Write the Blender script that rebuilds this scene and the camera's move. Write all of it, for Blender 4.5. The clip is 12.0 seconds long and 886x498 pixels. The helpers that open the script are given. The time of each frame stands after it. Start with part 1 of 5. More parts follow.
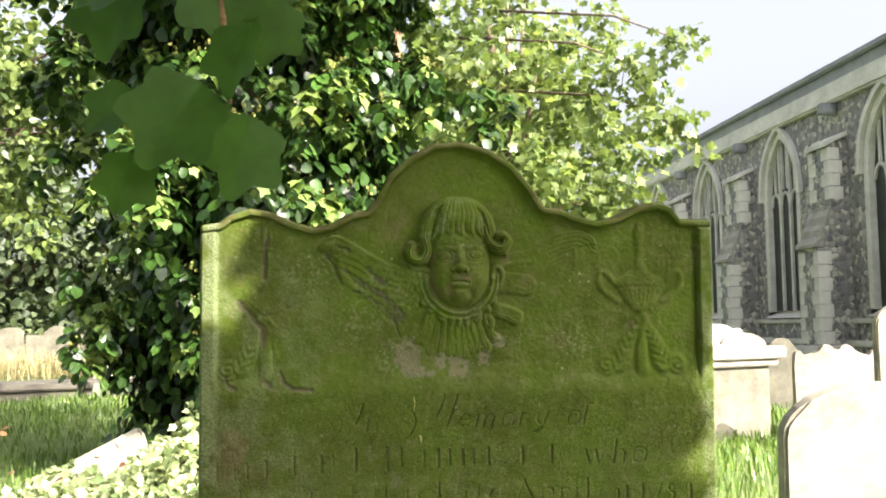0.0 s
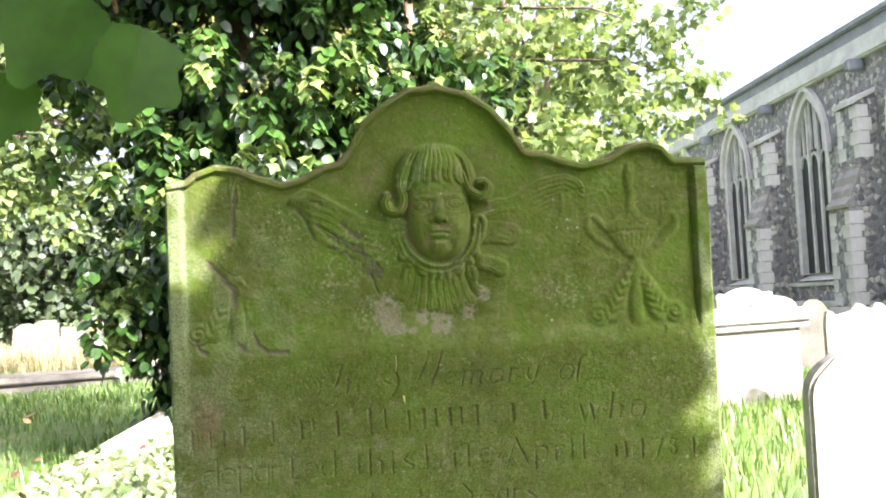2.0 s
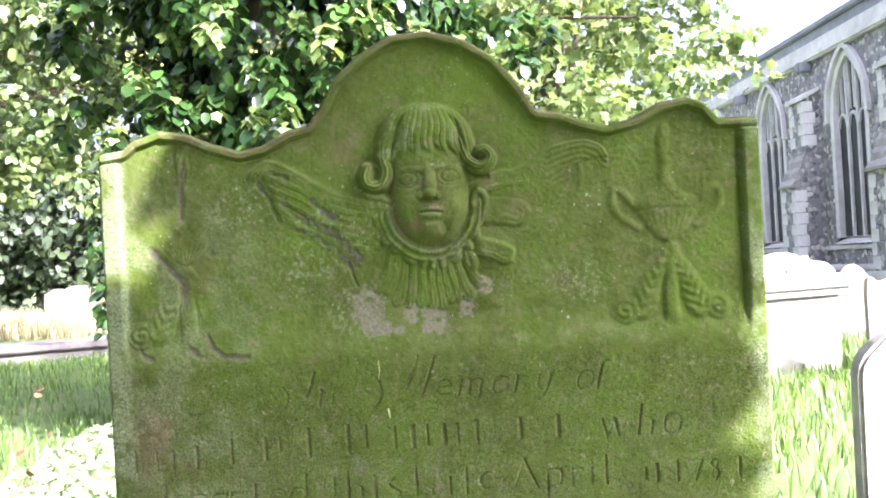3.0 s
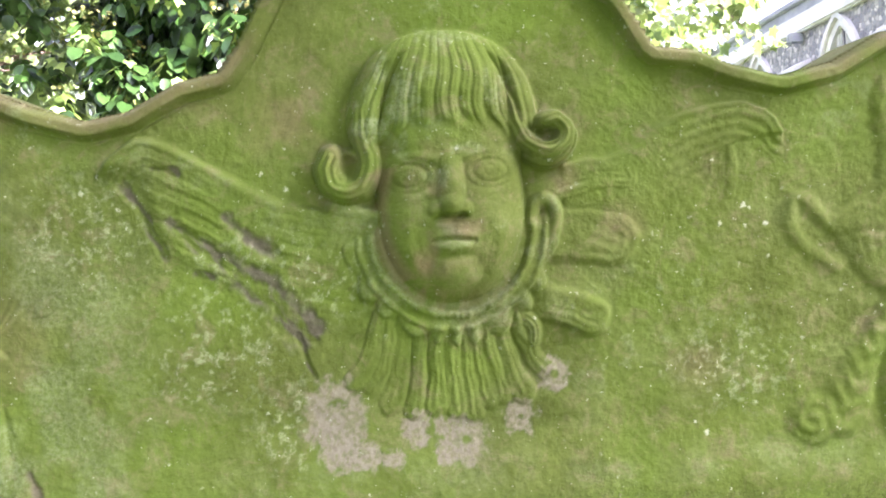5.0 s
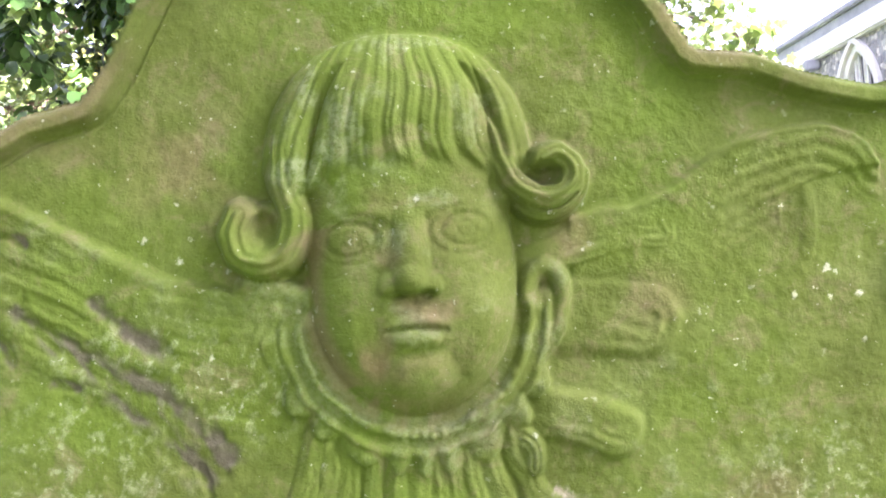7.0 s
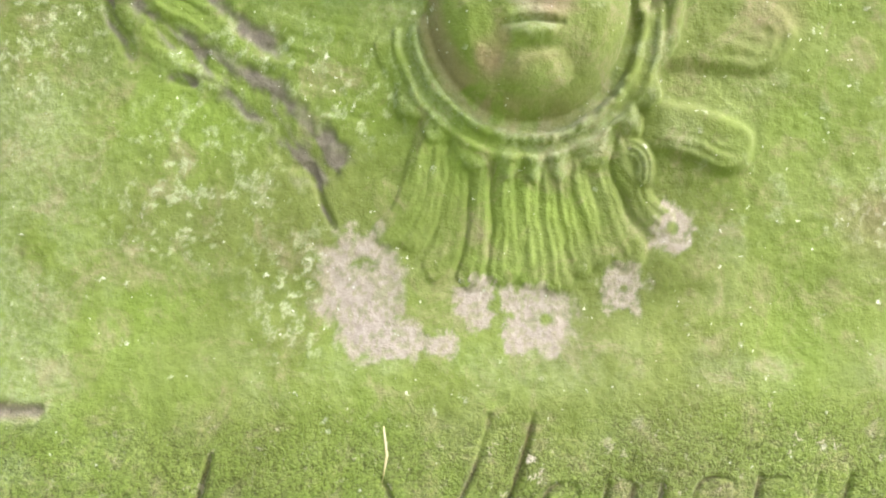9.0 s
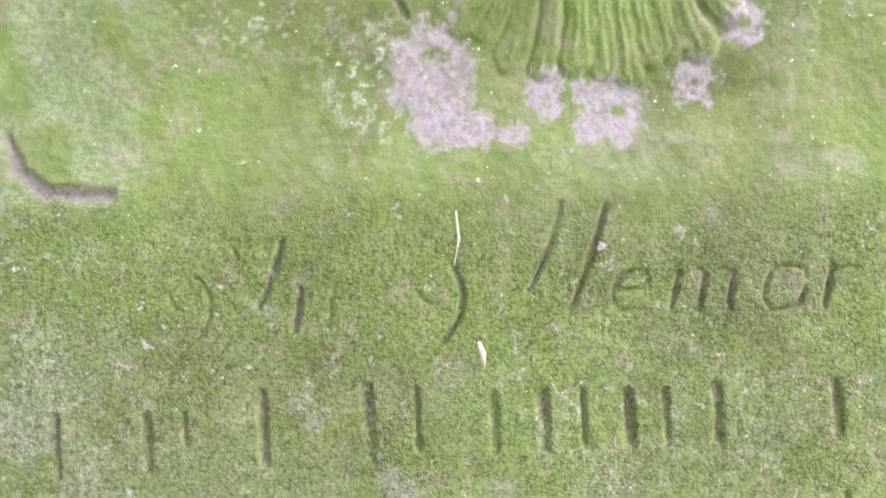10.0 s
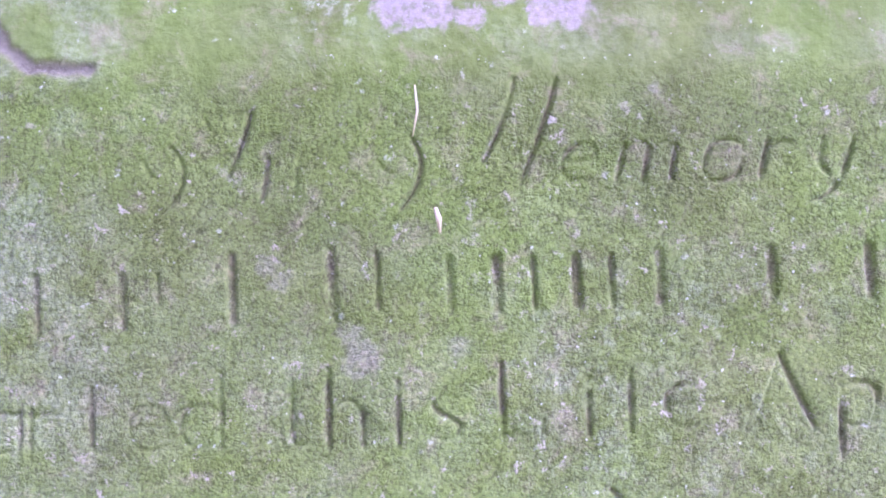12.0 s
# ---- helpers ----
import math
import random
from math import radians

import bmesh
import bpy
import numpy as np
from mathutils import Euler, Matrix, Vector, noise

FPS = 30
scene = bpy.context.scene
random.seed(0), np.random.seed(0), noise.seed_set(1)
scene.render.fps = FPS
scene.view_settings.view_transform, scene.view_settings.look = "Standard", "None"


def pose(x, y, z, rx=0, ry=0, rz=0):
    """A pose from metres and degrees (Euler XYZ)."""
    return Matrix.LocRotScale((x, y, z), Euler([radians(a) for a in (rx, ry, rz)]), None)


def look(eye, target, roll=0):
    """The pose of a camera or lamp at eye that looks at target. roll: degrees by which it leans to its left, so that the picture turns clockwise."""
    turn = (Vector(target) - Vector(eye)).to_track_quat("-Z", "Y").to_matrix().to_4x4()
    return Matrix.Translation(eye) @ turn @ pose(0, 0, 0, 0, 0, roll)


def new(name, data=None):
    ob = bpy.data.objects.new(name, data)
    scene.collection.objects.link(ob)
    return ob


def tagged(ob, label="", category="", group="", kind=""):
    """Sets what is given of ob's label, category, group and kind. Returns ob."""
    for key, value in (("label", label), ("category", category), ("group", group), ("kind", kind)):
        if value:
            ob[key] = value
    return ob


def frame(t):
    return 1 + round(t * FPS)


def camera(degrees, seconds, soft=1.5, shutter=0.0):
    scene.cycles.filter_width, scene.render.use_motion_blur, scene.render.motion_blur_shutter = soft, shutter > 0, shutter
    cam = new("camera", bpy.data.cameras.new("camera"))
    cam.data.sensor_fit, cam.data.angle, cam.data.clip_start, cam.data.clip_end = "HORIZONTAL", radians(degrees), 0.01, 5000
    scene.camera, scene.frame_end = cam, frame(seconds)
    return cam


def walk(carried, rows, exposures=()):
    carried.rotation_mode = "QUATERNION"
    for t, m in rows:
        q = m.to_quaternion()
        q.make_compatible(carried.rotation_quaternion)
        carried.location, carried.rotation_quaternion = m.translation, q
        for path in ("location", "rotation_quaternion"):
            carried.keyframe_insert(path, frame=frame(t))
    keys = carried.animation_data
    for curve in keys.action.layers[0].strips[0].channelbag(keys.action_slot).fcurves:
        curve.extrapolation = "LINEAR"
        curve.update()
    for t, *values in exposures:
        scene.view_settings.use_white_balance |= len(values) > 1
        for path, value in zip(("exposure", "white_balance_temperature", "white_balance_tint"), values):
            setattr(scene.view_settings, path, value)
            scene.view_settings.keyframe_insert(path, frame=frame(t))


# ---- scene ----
cam = camera(52.0, 12.0, soft=1.9)

# seconds, eye, target, roll
PATH = [
    (0, (-0.1746, -1.4302, 0.9966), (0.0277, 0.5528, 1.1608), -0.59),
    (0.5, (-0.1729, -1.4621, 0.9775), (0.0428, 0.5228, 1.0936), -0.59),
    (1, (-0.1849, -1.5127, 0.9614), (0.0269, 0.4715, 1.0962), -1.07),
    (1.5, (-0.1450, -1.4569, 0.9490), (0.0317, 0.5303, 1.0906), -2.45),
    (2, (-0.0941, -1.3570, 0.9585), (0.0440, 0.6347, 1.0768), -2.79),
    (2.5, (-0.0569, -1.2480, 0.9725), (0.0414, 0.7476, 1.0608), -2.75),
    (3, (-0.0320, -1.1270, 0.9939), (0.0377, 0.8714, 1.0341), -2.99),
    (3.2, (-0.0242, -1.0711, 0.9999), (0.0351, 0.9279, 1.0259), -3.06),
    (4.8, (-0.0477, -0.6472, 1.0479), (0.0710, 1.3492, 1.0283), -3.30),
    (5, (-0.0441, -0.6080, 1.0617), (0.0626, 1.3891, 1.0385), -2.93),
    (5.5, (-0.0319, -0.5244, 1.0778), (0.0711, 1.4730, 1.0740), -3.08),
    (6, (-0.0130, -0.4592, 1.0826), (0.0788, 1.5386, 1.0886), -3.06),
    (6.5, (-0.0080, -0.4392, 1.0875), (0.0920, 1.5581, 1.1102), -3.54),
    (6.7, (-0.0062, -0.4397, 1.0876), (0.0814, 1.5579, 1.1320), -3.92),
    (8.3, (-0.0146, -0.4349, 1.0108), (-0.0122, 1.5636, 1.0881), -3.13),
    (8.5, (-0.0230, -0.4353, 0.9980), (-0.0239, 1.5630, 1.0820), -3.02),
    (9, (-0.0487, -0.4352, 0.9438), (-0.0519, 1.5624, 1.0419), -2.13),
    (9.5, (-0.0707, -0.4330, 0.8878), (-0.0822, 1.5647, 0.9837), -1.70),
    (10, (-0.0815, -0.4314, 0.8505), (-0.0972, 1.5664, 0.9430), -1.58),
    (10.5, (-0.0900, -0.4287, 0.8124), (-0.1000, 1.5683, 0.9222), -1.20),
    (11, (-0.0979, -0.4278, 0.7959), (-0.0992, 1.5689, 0.9098), -1.20),
    (11.5, (-0.0815, -0.4269, 0.7827), (-0.0750, 1.5702, 0.8886), -0.95),
    (12, (-0.0655, -0.4534, 0.7835), (-0.0715, 1.5433, 0.8987), -1.19),
]
# seconds, stops, kelvin, tint: the clip's camera opens up and cools as it closes in on the shaded stone
EXPOSURES = [
    (0, 2.1, 6500, 12), (1.5, 2.48, 6150, 16), (3, 2.92, 5400, 31), (5, 3.52, 5600, 36), (6.5, 3.58, 5600, 38),
    (8.5, 4.12, 5700, 36), (9.5, 4.10, 5250, 52), (10.5, 3.98, 4850, 73), (12, 4.05, 4660, 87),
]
walk(cam, [(t, look(eye, target, roll)) for t, eye, target, roll in PATH], EXPOSURES)

# ---- light ----
SUN = Vector((0.55, -0.60, 0.58)).normalized()  # towards the sun
world = bpy.data.worlds.new("sky")
scene.world = world
world.use_nodes = True
sky = world.node_tree.nodes.new("ShaderNodeTexSky")
sky.sky_type = "NISHITA"
sky.sun_disc = False
sky.sun_elevation = math.asin(SUN.z)
sky.sun_rotation = math.atan2(SUN.x, SUN.y)
sky.dust_density = 10.0
sky.air_density = 0.7
sky.ozone_density = 0.0
haze = world.node_tree.nodes.new("ShaderNodeHueSaturation")  # thin bright haze over the blue
haze.inputs["Saturation"].default_value, haze.inputs["Value"].default_value = 0.4, 1.3
world.node_tree.links.new(sky.outputs[0], haze.inputs["Color"])
world.node_tree.links.new(haze.outputs[0], world.node_tree.nodes["Background"].inputs[0])
world.node_tree.nodes["Background"].inputs[1].default_value = 0.105
sun = new("sun", bpy.data.lights.new("sun", "SUN"))
sun.data.energy, sun.data.angle, sun.data.color = 5.0, radians(0.53), (1.0, 0.94, 0.84)
sun.matrix_world = look(SUN * 30, (0, 0, 0))


# ---- materials ----
def material(name, rough=0.8):
    m = bpy.data.materials.new(name)
    m.use_nodes = True
    p = m.node_tree.nodes["Principled BSDF"]
    p.inputs["Roughness"].default_value = rough
    return m, m.node_tree.nodes, m.node_tree.links, p


def ramp(nodes, links, source, stops):
    r = nodes.new("ShaderNodeValToRGB")
    el = r.color_ramp.elements
    while len(el) < len(stops):
        el.new(0.5)
    for e, (at, c) in zip(el, stops):
        e.position, e.color = at, (*c, 1) if len(c) == 3 else c
    links.new(source, r.inputs[0])
    return r.outputs[0]


def noise_tex(nodes, links, scale, detail=4, rough=0.6, coords=None, distortion=0.0):
    n = nodes.new("ShaderNodeTexNoise")
    n.inputs["Scale"].default_value = scale
    n.inputs["Detail"].default_value = detail
    n.inputs["Roughness"].default_value = rough
    n.inputs["Distortion"].default_value = distortion
    if coords is not None:
        links.new(coords, n.inputs["Vector"])
    return n.outputs["Fac"]


def mixed(nodes, links, fac, a, b, blend="MIX"):
    n = nodes.new("ShaderNodeMix")
    n.data_type, n.blend_type = "RGBA", blend
    for value, socket in ((fac, n.inputs[0]), (a, n.inputs[6]), (b, n.inputs[7])):
        if isinstance(value, (int, float)):
            socket.default_value = value
        elif isinstance(value, tuple):
            socket.default_value = (*value, 1)
        else:
            links.new(value, socket)
    return n.outputs[2]


def bump(nodes, links, p, height, distance, strength=1.0, under=None):
    b = nodes.new("ShaderNodeBump")
    b.inputs["Strength"].default_value, b.inputs["Distance"].default_value = strength, distance
    links.new(height, b.inputs["Height"])
    if under is not None:
        links.new(under, b.inputs["Normal"])
    links.new(b.outputs[0], p.inputs["Normal"])
    return b.outputs[0]


def position(nodes):
    return nodes.new("ShaderNodeTexCoord").outputs["Object"]


def mossy_stone():
    """Green algae and moss over sandstone, with white flecks, pink and dark bare patches and shade-darkened letter cuts
    given by the mesh's cover masks.
    """
    m, n, l, p = material("mossy_sandstone", 0.95)
    p.inputs["Specular IOR Level"].default_value = 0.12
    at = position(n)
    big = noise_tex(n, l, 7, 3, 0.55, at)
    mid = noise_tex(n, l, 38, 5, 0.65, at)
    fine = noise_tex(n, l, 420, 3, 0.7, at)
    green = ramp(n, l, mid, [(0.26, (0.050, 0.066, 0.0095)), (0.5, (0.072, 0.094, 0.0155)), (0.74, (0.098, 0.121, 0.031))])
    bright = mixed(n, l, ramp(n, l, big, [(0.42, (0, 0, 0)), (0.66, (0.7, 0.7, 0.7))]), green, (0.084, 0.133, 0.012))
    blot = ramp(n, l, noise_tex(n, l, 17, 5, 0.7, at, 0.4), [(0.32, (0.80, 0.80, 0.80)), (0.66, (1.0, 1.0, 1.0))])
    bright = mixed(n, l, 1.0, bright, blot, "MULTIPLY")
    grain = mixed(n, l, 1.0, bright, ramp(n, l, fine, [(0.34, (0.90, 0.90, 0.88)), (0.66, (1.0, 1.0, 1.0))]), "MULTIPLY")
    # the stone's own brown shows through in worn spots
    worn = ramp(n, l, noise_tex(n, l, 55, 6, 0.72, at, 0.6), [(0.52, (0, 0, 0)), (0.72, (0.6, 0.6, 0.6))])
    c = mixed(n, l, worn, grain, (0.130, 0.108, 0.060))
    cover = n.new("ShaderNodeVertexColor")
    cover.layer_name = "cover"
    split = n.new("ShaderNodeSeparateColor")
    l.new(cover.outputs["Color"], split.inputs[0])
    c = mixed(n, l, split.outputs[2], c, mixed(n, l, fine, (0.085, 0.064, 0.034), (0.140, 0.104, 0.058)))
    broken = ramp(n, l, noise_tex(n, l, 330, 4, 0.75, at), [(0.40, (0.15, 0.15, 0.15)), (0.58, (1, 1, 1))])
    c = mixed(n, l, mixed(n, l, 1.0, cover.outputs["Alpha"], broken, "MULTIPLY"), c, mixed(n, l, mid, (0.165, 0.19, 0.105), (0.25, 0.275, 0.18)))
    c = mixed(n, l, split.outputs[1], c, mixed(n, l, fine, (0.100, 0.091, 0.060), (0.176, 0.160, 0.114)))
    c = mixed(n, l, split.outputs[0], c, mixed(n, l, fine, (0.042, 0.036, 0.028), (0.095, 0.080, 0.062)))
    # granular cushions of moss: pale grains with dark joints
    grains = n.new("ShaderNodeTexVoronoi")
    grains.feature = "DISTANCE_TO_EDGE"
    grains.inputs["Scale"].default_value = 430
    l.new(at, grains.inputs["Vector"])
    joint = ramp(n, l, grains.outputs["Distance"], [(0.03, (1, 1, 1)), (0.22, (0, 0, 0))])
    where = n.new("ShaderNodeAttribute")
    where.attribute_name = "grainy"
    patchy = ramp(n, l, noise_tex(n, l, 130, 3, 0.6, at), [(0.40, (0.15, 0.15, 0.15)), (0.60, (1, 1, 1))])
    rough_moss = mixed(n, l, 1.0, mixed(n, l, 1.0, joint, patchy, "MULTIPLY"), where.outputs["Color"], "MULTIPLY")
    c = mixed(n, l, rough_moss, c, mixed(n, l, 1.0, c, (0.74, 0.73, 0.72), "MULTIPLY"))
    crumbs = ramp(n, l, noise_tex(n, l, 440, 3, 0.75, at, 0.5), [(0.36, (0.58, 0.57, 0.56)), (0.50, (0.97, 0.97, 0.97)), (0.64, (1.20, 1.19, 1.15))])
    c = mixed(n, l, where.outputs["Color"], c, mixed(n, l, 1.0, c, crumbs, "MULTIPLY"))
    # small grey and buff crusts of lichen, thicker on the written part
    ragged_crust = ramp(n, l, noise_tex(n, l, 120, 6, 0.78, at, 0.3), [(0.585, (0, 0, 0)), (0.625, (0.85, 0.85, 0.85))])
    here = ramp(n, l, noise_tex(n, l, 21, 3, 0.6, at), [(0.40, (0.15, 0.15, 0.15)), (0.62, (1, 1, 1))])
    rosette = mixed(n, l, 1.0, mixed(n, l, 1.0, ragged_crust, here, "MULTIPLY"), where.outputs["Color"], "MULTIPLY")
    c = mixed(n, l, rosette, c, mixed(n, l, fine, (0.120, 0.112, 0.070), (0.225, 0.205, 0.145)))
    # small white crusts
    v = n.new("ShaderNodeTexVoronoi")
    v.inputs["Scale"].default_value = 95
    l.new(at, v.inputs["Vector"])
    ragged = mixed(n, l, 0.55, v.outputs["Distance"], noise_tex(n, l, 240, 3, 0.7, at))
    dots = ramp(n, l, ragged, [(0.25, (1, 1, 1)), (0.33, (0, 0, 0))])
    some = ramp(n, l, noise_tex(n, l, 24, 3, 0.7, at), [(0.50, (0, 0, 0)), (0.64, (0.9, 0.9, 0.9))])
    c = mixed(n, l, mixed(n, l, 1.0, dots, some, "MULTIPLY"), c, (0.26, 0.27, 0.21))
    specks = ramp(n, l, noise_tex(n, l, 300, 2, 0.5, at), [(0.715, (0, 0, 0)), (0.76, (0.6, 0.6, 0.6))])
    c = mixed(n, l, specks, c, (0.26, 0.27, 0.21))
    l.new(c, p.inputs["Base Color"])
    lumps = mixed(n, l, where.outputs["Color"], (0.5, 0.5, 0.5), crumbs)
    b = bump(n, l, p, lumps, 0.0012, 0.55)
    b = bump(n, l, p, ramp(n, l, rough_moss, [(0.0, (1, 1, 1)), (1.0, (0, 0, 0))]), 0.0009, 0.4, b)
    b = bump(n, l, p, noise_tex(n, l, 330, 4, 0.7, at), 0.0010, 0.5, b)
    bump(n, l, p, noise_tex(n, l, 950, 2, 0.6, at), 0.0005, 0.45, b)
    return m


def stone_mat(name, dark, pale, green=0.25, scale=3.0):
    """Weathered limestone with stains and a little algae."""
    m, n, l, p = material(name, 0.88)
    at = position(n)
    c = ramp(n, l, noise_tex(n, l, scale, 6, 0.7, at), [(0.3, dark), (0.7, pale)])
    c = mixed(n, l, ramp(n, l, noise_tex(n, l, scale * 2.3, 5, 0.7, at, 0.5), [(0.55, (0, 0, 0)), (0.72, (green, green, green))]), c, (0.12, 0.14, 0.05))
    c = mixed(n, l, ramp(n, l, noise_tex(n, l, scale * 22, 3, 0.6, at), [(0.58, (0, 0, 0)), (0.68, (0.35, 0.35, 0.35))]), c, dark)
    l.new(c, p.inputs["Base Color"])
    bump(n, l, p, noise_tex(n, l, scale * 30, 5, 0.7, at), 0.006, 0.5)
    return m


def flint_mat():
    """Knapped flints of many greys in pale mortar."""
    m, n, l, p = material("flint_rubble", 0.6)
    at = position(n)
    v = n.new("ShaderNodeTexVoronoi")
    v.inputs["Scale"].default_value = 9.5
    v.inputs["Randomness"].default_value = 1.0
    l.new(at, v.inputs["Vector"])
    edge = n.new("ShaderNodeTexVoronoi")
    edge.feature = "DISTANCE_TO_EDGE"
    edge.inputs["Scale"].default_value = 9.5
    l.new(at, edge.inputs["Vector"])
    sep = n.new("ShaderNodeSeparateColor")
    l.new(v.outputs["Color"], sep.inputs[0])
    c = ramp(n, l, sep.outputs[0], [(0.0, (0.15, 0.154, 0.165)), (0.45, (0.30, 0.30, 0.31)), (0.72, (0.44, 0.42, 0.39)), (0.84, (0.66, 0.63, 0.58)), (1.0, (0.74, 0.70, 0.64))])
    c = mixed(n, l, ramp(n, l, edge.outputs["Distance"], [(0.02, (1, 1, 1)), (0.09, (0, 0, 0))]), c, (0.33, 0.31, 0.28))
    c = mixed(n, l, 1.0, c, ramp(n, l, noise_tex(n, l, 0.9, 5, 0.6, at), [(0.3, (0.80, 0.80, 0.81)), (0.7, (1.0, 1.0, 1.0))]), "MULTIPLY")
    l.new(c, p.inputs["Base Color"])
    bump(n, l, p, ramp(n, l, edge.outputs["Distance"], [(0.0, (0, 0, 0)), (0.18, (1, 1, 1))]), 0.03, 0.8)
    return m


def leaf_mat(name, dark, pale, gloss=0.35, through_light=0.35, shine=0.5):
    m, n, l, p = material(name, gloss)
    p.inputs["Specular IOR Level"].default_value = shine
    geo = n.new("ShaderNodeNewGeometry")
    c = ramp(n, l, geo.outputs["Random Per Island"], [(0.0, dark), (0.75, pale), (0.95, tuple(min(1, v * 1.5) for v in pale))])
    c = mixed(n, l, 1.0, c, ramp(n, l, noise_tex(n, l, 40, 3, 0.6, position(n)), [(0.3, (0.7, 0.7, 0.7)), (0.7, (1, 1, 1))]), "MULTIPLY")
    l.new(c, p.inputs["Base Color"])
    t = n.new("ShaderNodeBsdfTranslucent")
    l.new(mixed(n, l, 1.0, c, (1.0, 1.0, 0.6), "MULTIPLY"), t.inputs[0])
    mix = n.new("ShaderNodeMixShader")
    mix.inputs[0].default_value = through_light
    l.new(p.outputs[0], mix.inputs[1])
    l.new(t.outputs[0], mix.inputs[2])
    l.new(mix.outputs[0], n["Material Output"].inputs[0])
    return m


def bark_mat(name, dark, pale):
    m, n, l, p = material(name, 0.9)
    at = position(n)
    c = ramp(n, l, noise_tex(n, l, 9, 6, 0.7, at, 1.0), [(0.3, dark), (0.7, pale)])
    l.new(c, p.inputs["Base Color"])
    bump(n, l, p, noise_tex(n, l, 30, 5, 0.7, at, 1.2), 0.02, 0.8)
    return m


def ground_mat():
    m, n, l, p = material("turf", 0.95)
    at = position(n)
    c = ramp(n, l, noise_tex(n, l, 1.3, 6, 0.65, at), [(0.3, (0.045, 0.075, 0.015)), (0.52, (0.09, 0.135, 0.025)), (0.72, (0.19, 0.19, 0.07))])
    c = mixed(n, l, ramp(n, l, noise_tex(n, l, 45, 4, 0.7, at), [(0.4, (0, 0, 0)), (0.7, (0.6, 0.6, 0.6))]), c, (0.12, 0.17, 0.03))
    l.new(c, p.inputs["Base Color"])
    bump(n, l, p, noise_tex(n, l, 60, 5, 0.7, at), 0.03, 0.8)
    return m


def glass_mat():
    m, n, l, p = material("old_glass", 0.45)
    c = ramp(n, l, noise_tex(n, l, 4, 3, 0.5, position(n)), [(0.3, (0.012, 0.014, 0.016)), (0.7, (0.035, 0.04, 0.042))])
    l.new(c, p.inputs["Base Color"])
    return m


MOSSY = mossy_stone()
PALE = stone_mat("pale_limestone", (0.12, 0.11, 0.08), (0.36, 0.335, 0.275), 0.25, 4)
GREY = stone_mat("grey_limestone", (0.50, 0.49, 0.46), (0.78, 0.76, 0.72), 0.15, 2)
TOMB = stone_mat("tomb_limestone", (0.060, 0.055, 0.040), (0.18, 0.165, 0.125), 0.6, 3)
WEATHERED = stone_mat("weathered_grey_stone", (0.22, 0.21, 0.19), (0.42, 0.40, 0.36), 0.2, 3)
DARKSTONE = stone_mat("dark_slab", (0.035, 0.032, 0.026), (0.10, 0.088, 0.068), 0.5, 3)
LEAD = stone_mat("lead_grey", (0.20, 0.21, 0.23), (0.36, 0.37, 0.39), 0.0, 1.5)
FLINT = flint_mat()
GLASS = glass_mat()
TURF = ground_mat()
IVY = leaf_mat("ivy_leaves", (0.007, 0.021, 0.005), (0.036, 0.080, 0.013), 0.36, 0.22, 0.36)
# paler copy of the ivy leaves, with sunlight put into the colour
LIT_IVY = leaf_mat("sunlit_ivy_leaves", (0.040, 0.085, 0.015), (0.195, 0.270, 0.068), 0.40, 0.32, 0.4)
BLOSSOM = leaf_mat("ivy_flower_heads", (0.11, 0.12, 0.028), (0.20, 0.19, 0.055), 0.7, 0.2, 0.2)
SYCAMORE = leaf_mat("sycamore_leaves", (0.075, 0.125, 0.035), (0.21, 0.27, 0.09), 0.40, 0.5)
WOODS = leaf_mat("woodland_leaves", (0.04, 0.075, 0.022), (0.15, 0.20, 0.055), 0.45, 0.35)
NEARLEAF = leaf_mat("lime_leaves", (0.020, 0.080, 0.008), (0.038, 0.115, 0.012), 0.5, 0.45)
SPRAY = leaf_mat("spray_leaves", (0.010, 0.042, 0.004), (0.062, 0.142, 0.014), 0.5, 0.48, 0.3)
# darker copy of the woodland leaves for far trees, shade put into the colour
SHADED_WOODS = leaf_mat("shaded_woodland_leaves", (0.020, 0.034, 0.014), (0.065, 0.090, 0.036), 0.6, 0.25)
WEED = leaf_mat("weed_leaves", (0.12, 0.18, 0.06), (0.38, 0.43, 0.22), 0.35, 0.35)
DEADLEAF = leaf_mat("dead_leaves", (0.09, 0.035, 0.018), (0.18, 0.075, 0.035), 0.6, 0.2)
BLADE = leaf_mat("grass_blades", (0.06, 0.12, 0.016), (0.15, 0.24, 0.045), 0.45, 0.4)
STRAW = leaf_mat("dry_grass", (0.30, 0.25, 0.12), (0.45, 0.38, 0.20), 0.6, 0.3)
BARK = bark_mat("bark", (0.05, 0.036, 0.024), (0.17, 0.12, 0.08))
REDBARK = bark_mat("russet_bark", (0.13, 0.065, 0.035), (0.30, 0.17, 0.10))


# ---- building helpers ----
def mesh_ob(name, verts, faces, mat, parent=None, label="", smooth=False):
    me = bpy.data.meshes.new(name)
    me.from_pydata([tuple(v) for v in verts], [], [tuple(f) for f in faces])
    me.materials.append(mat)
    if smooth:
        me.polygons.foreach_set("use_smooth", [True] * len(me.polygons))
    ob = new(name, me)
    if parent is not None:
        ob.parent = parent
    return tagged(ob, label)


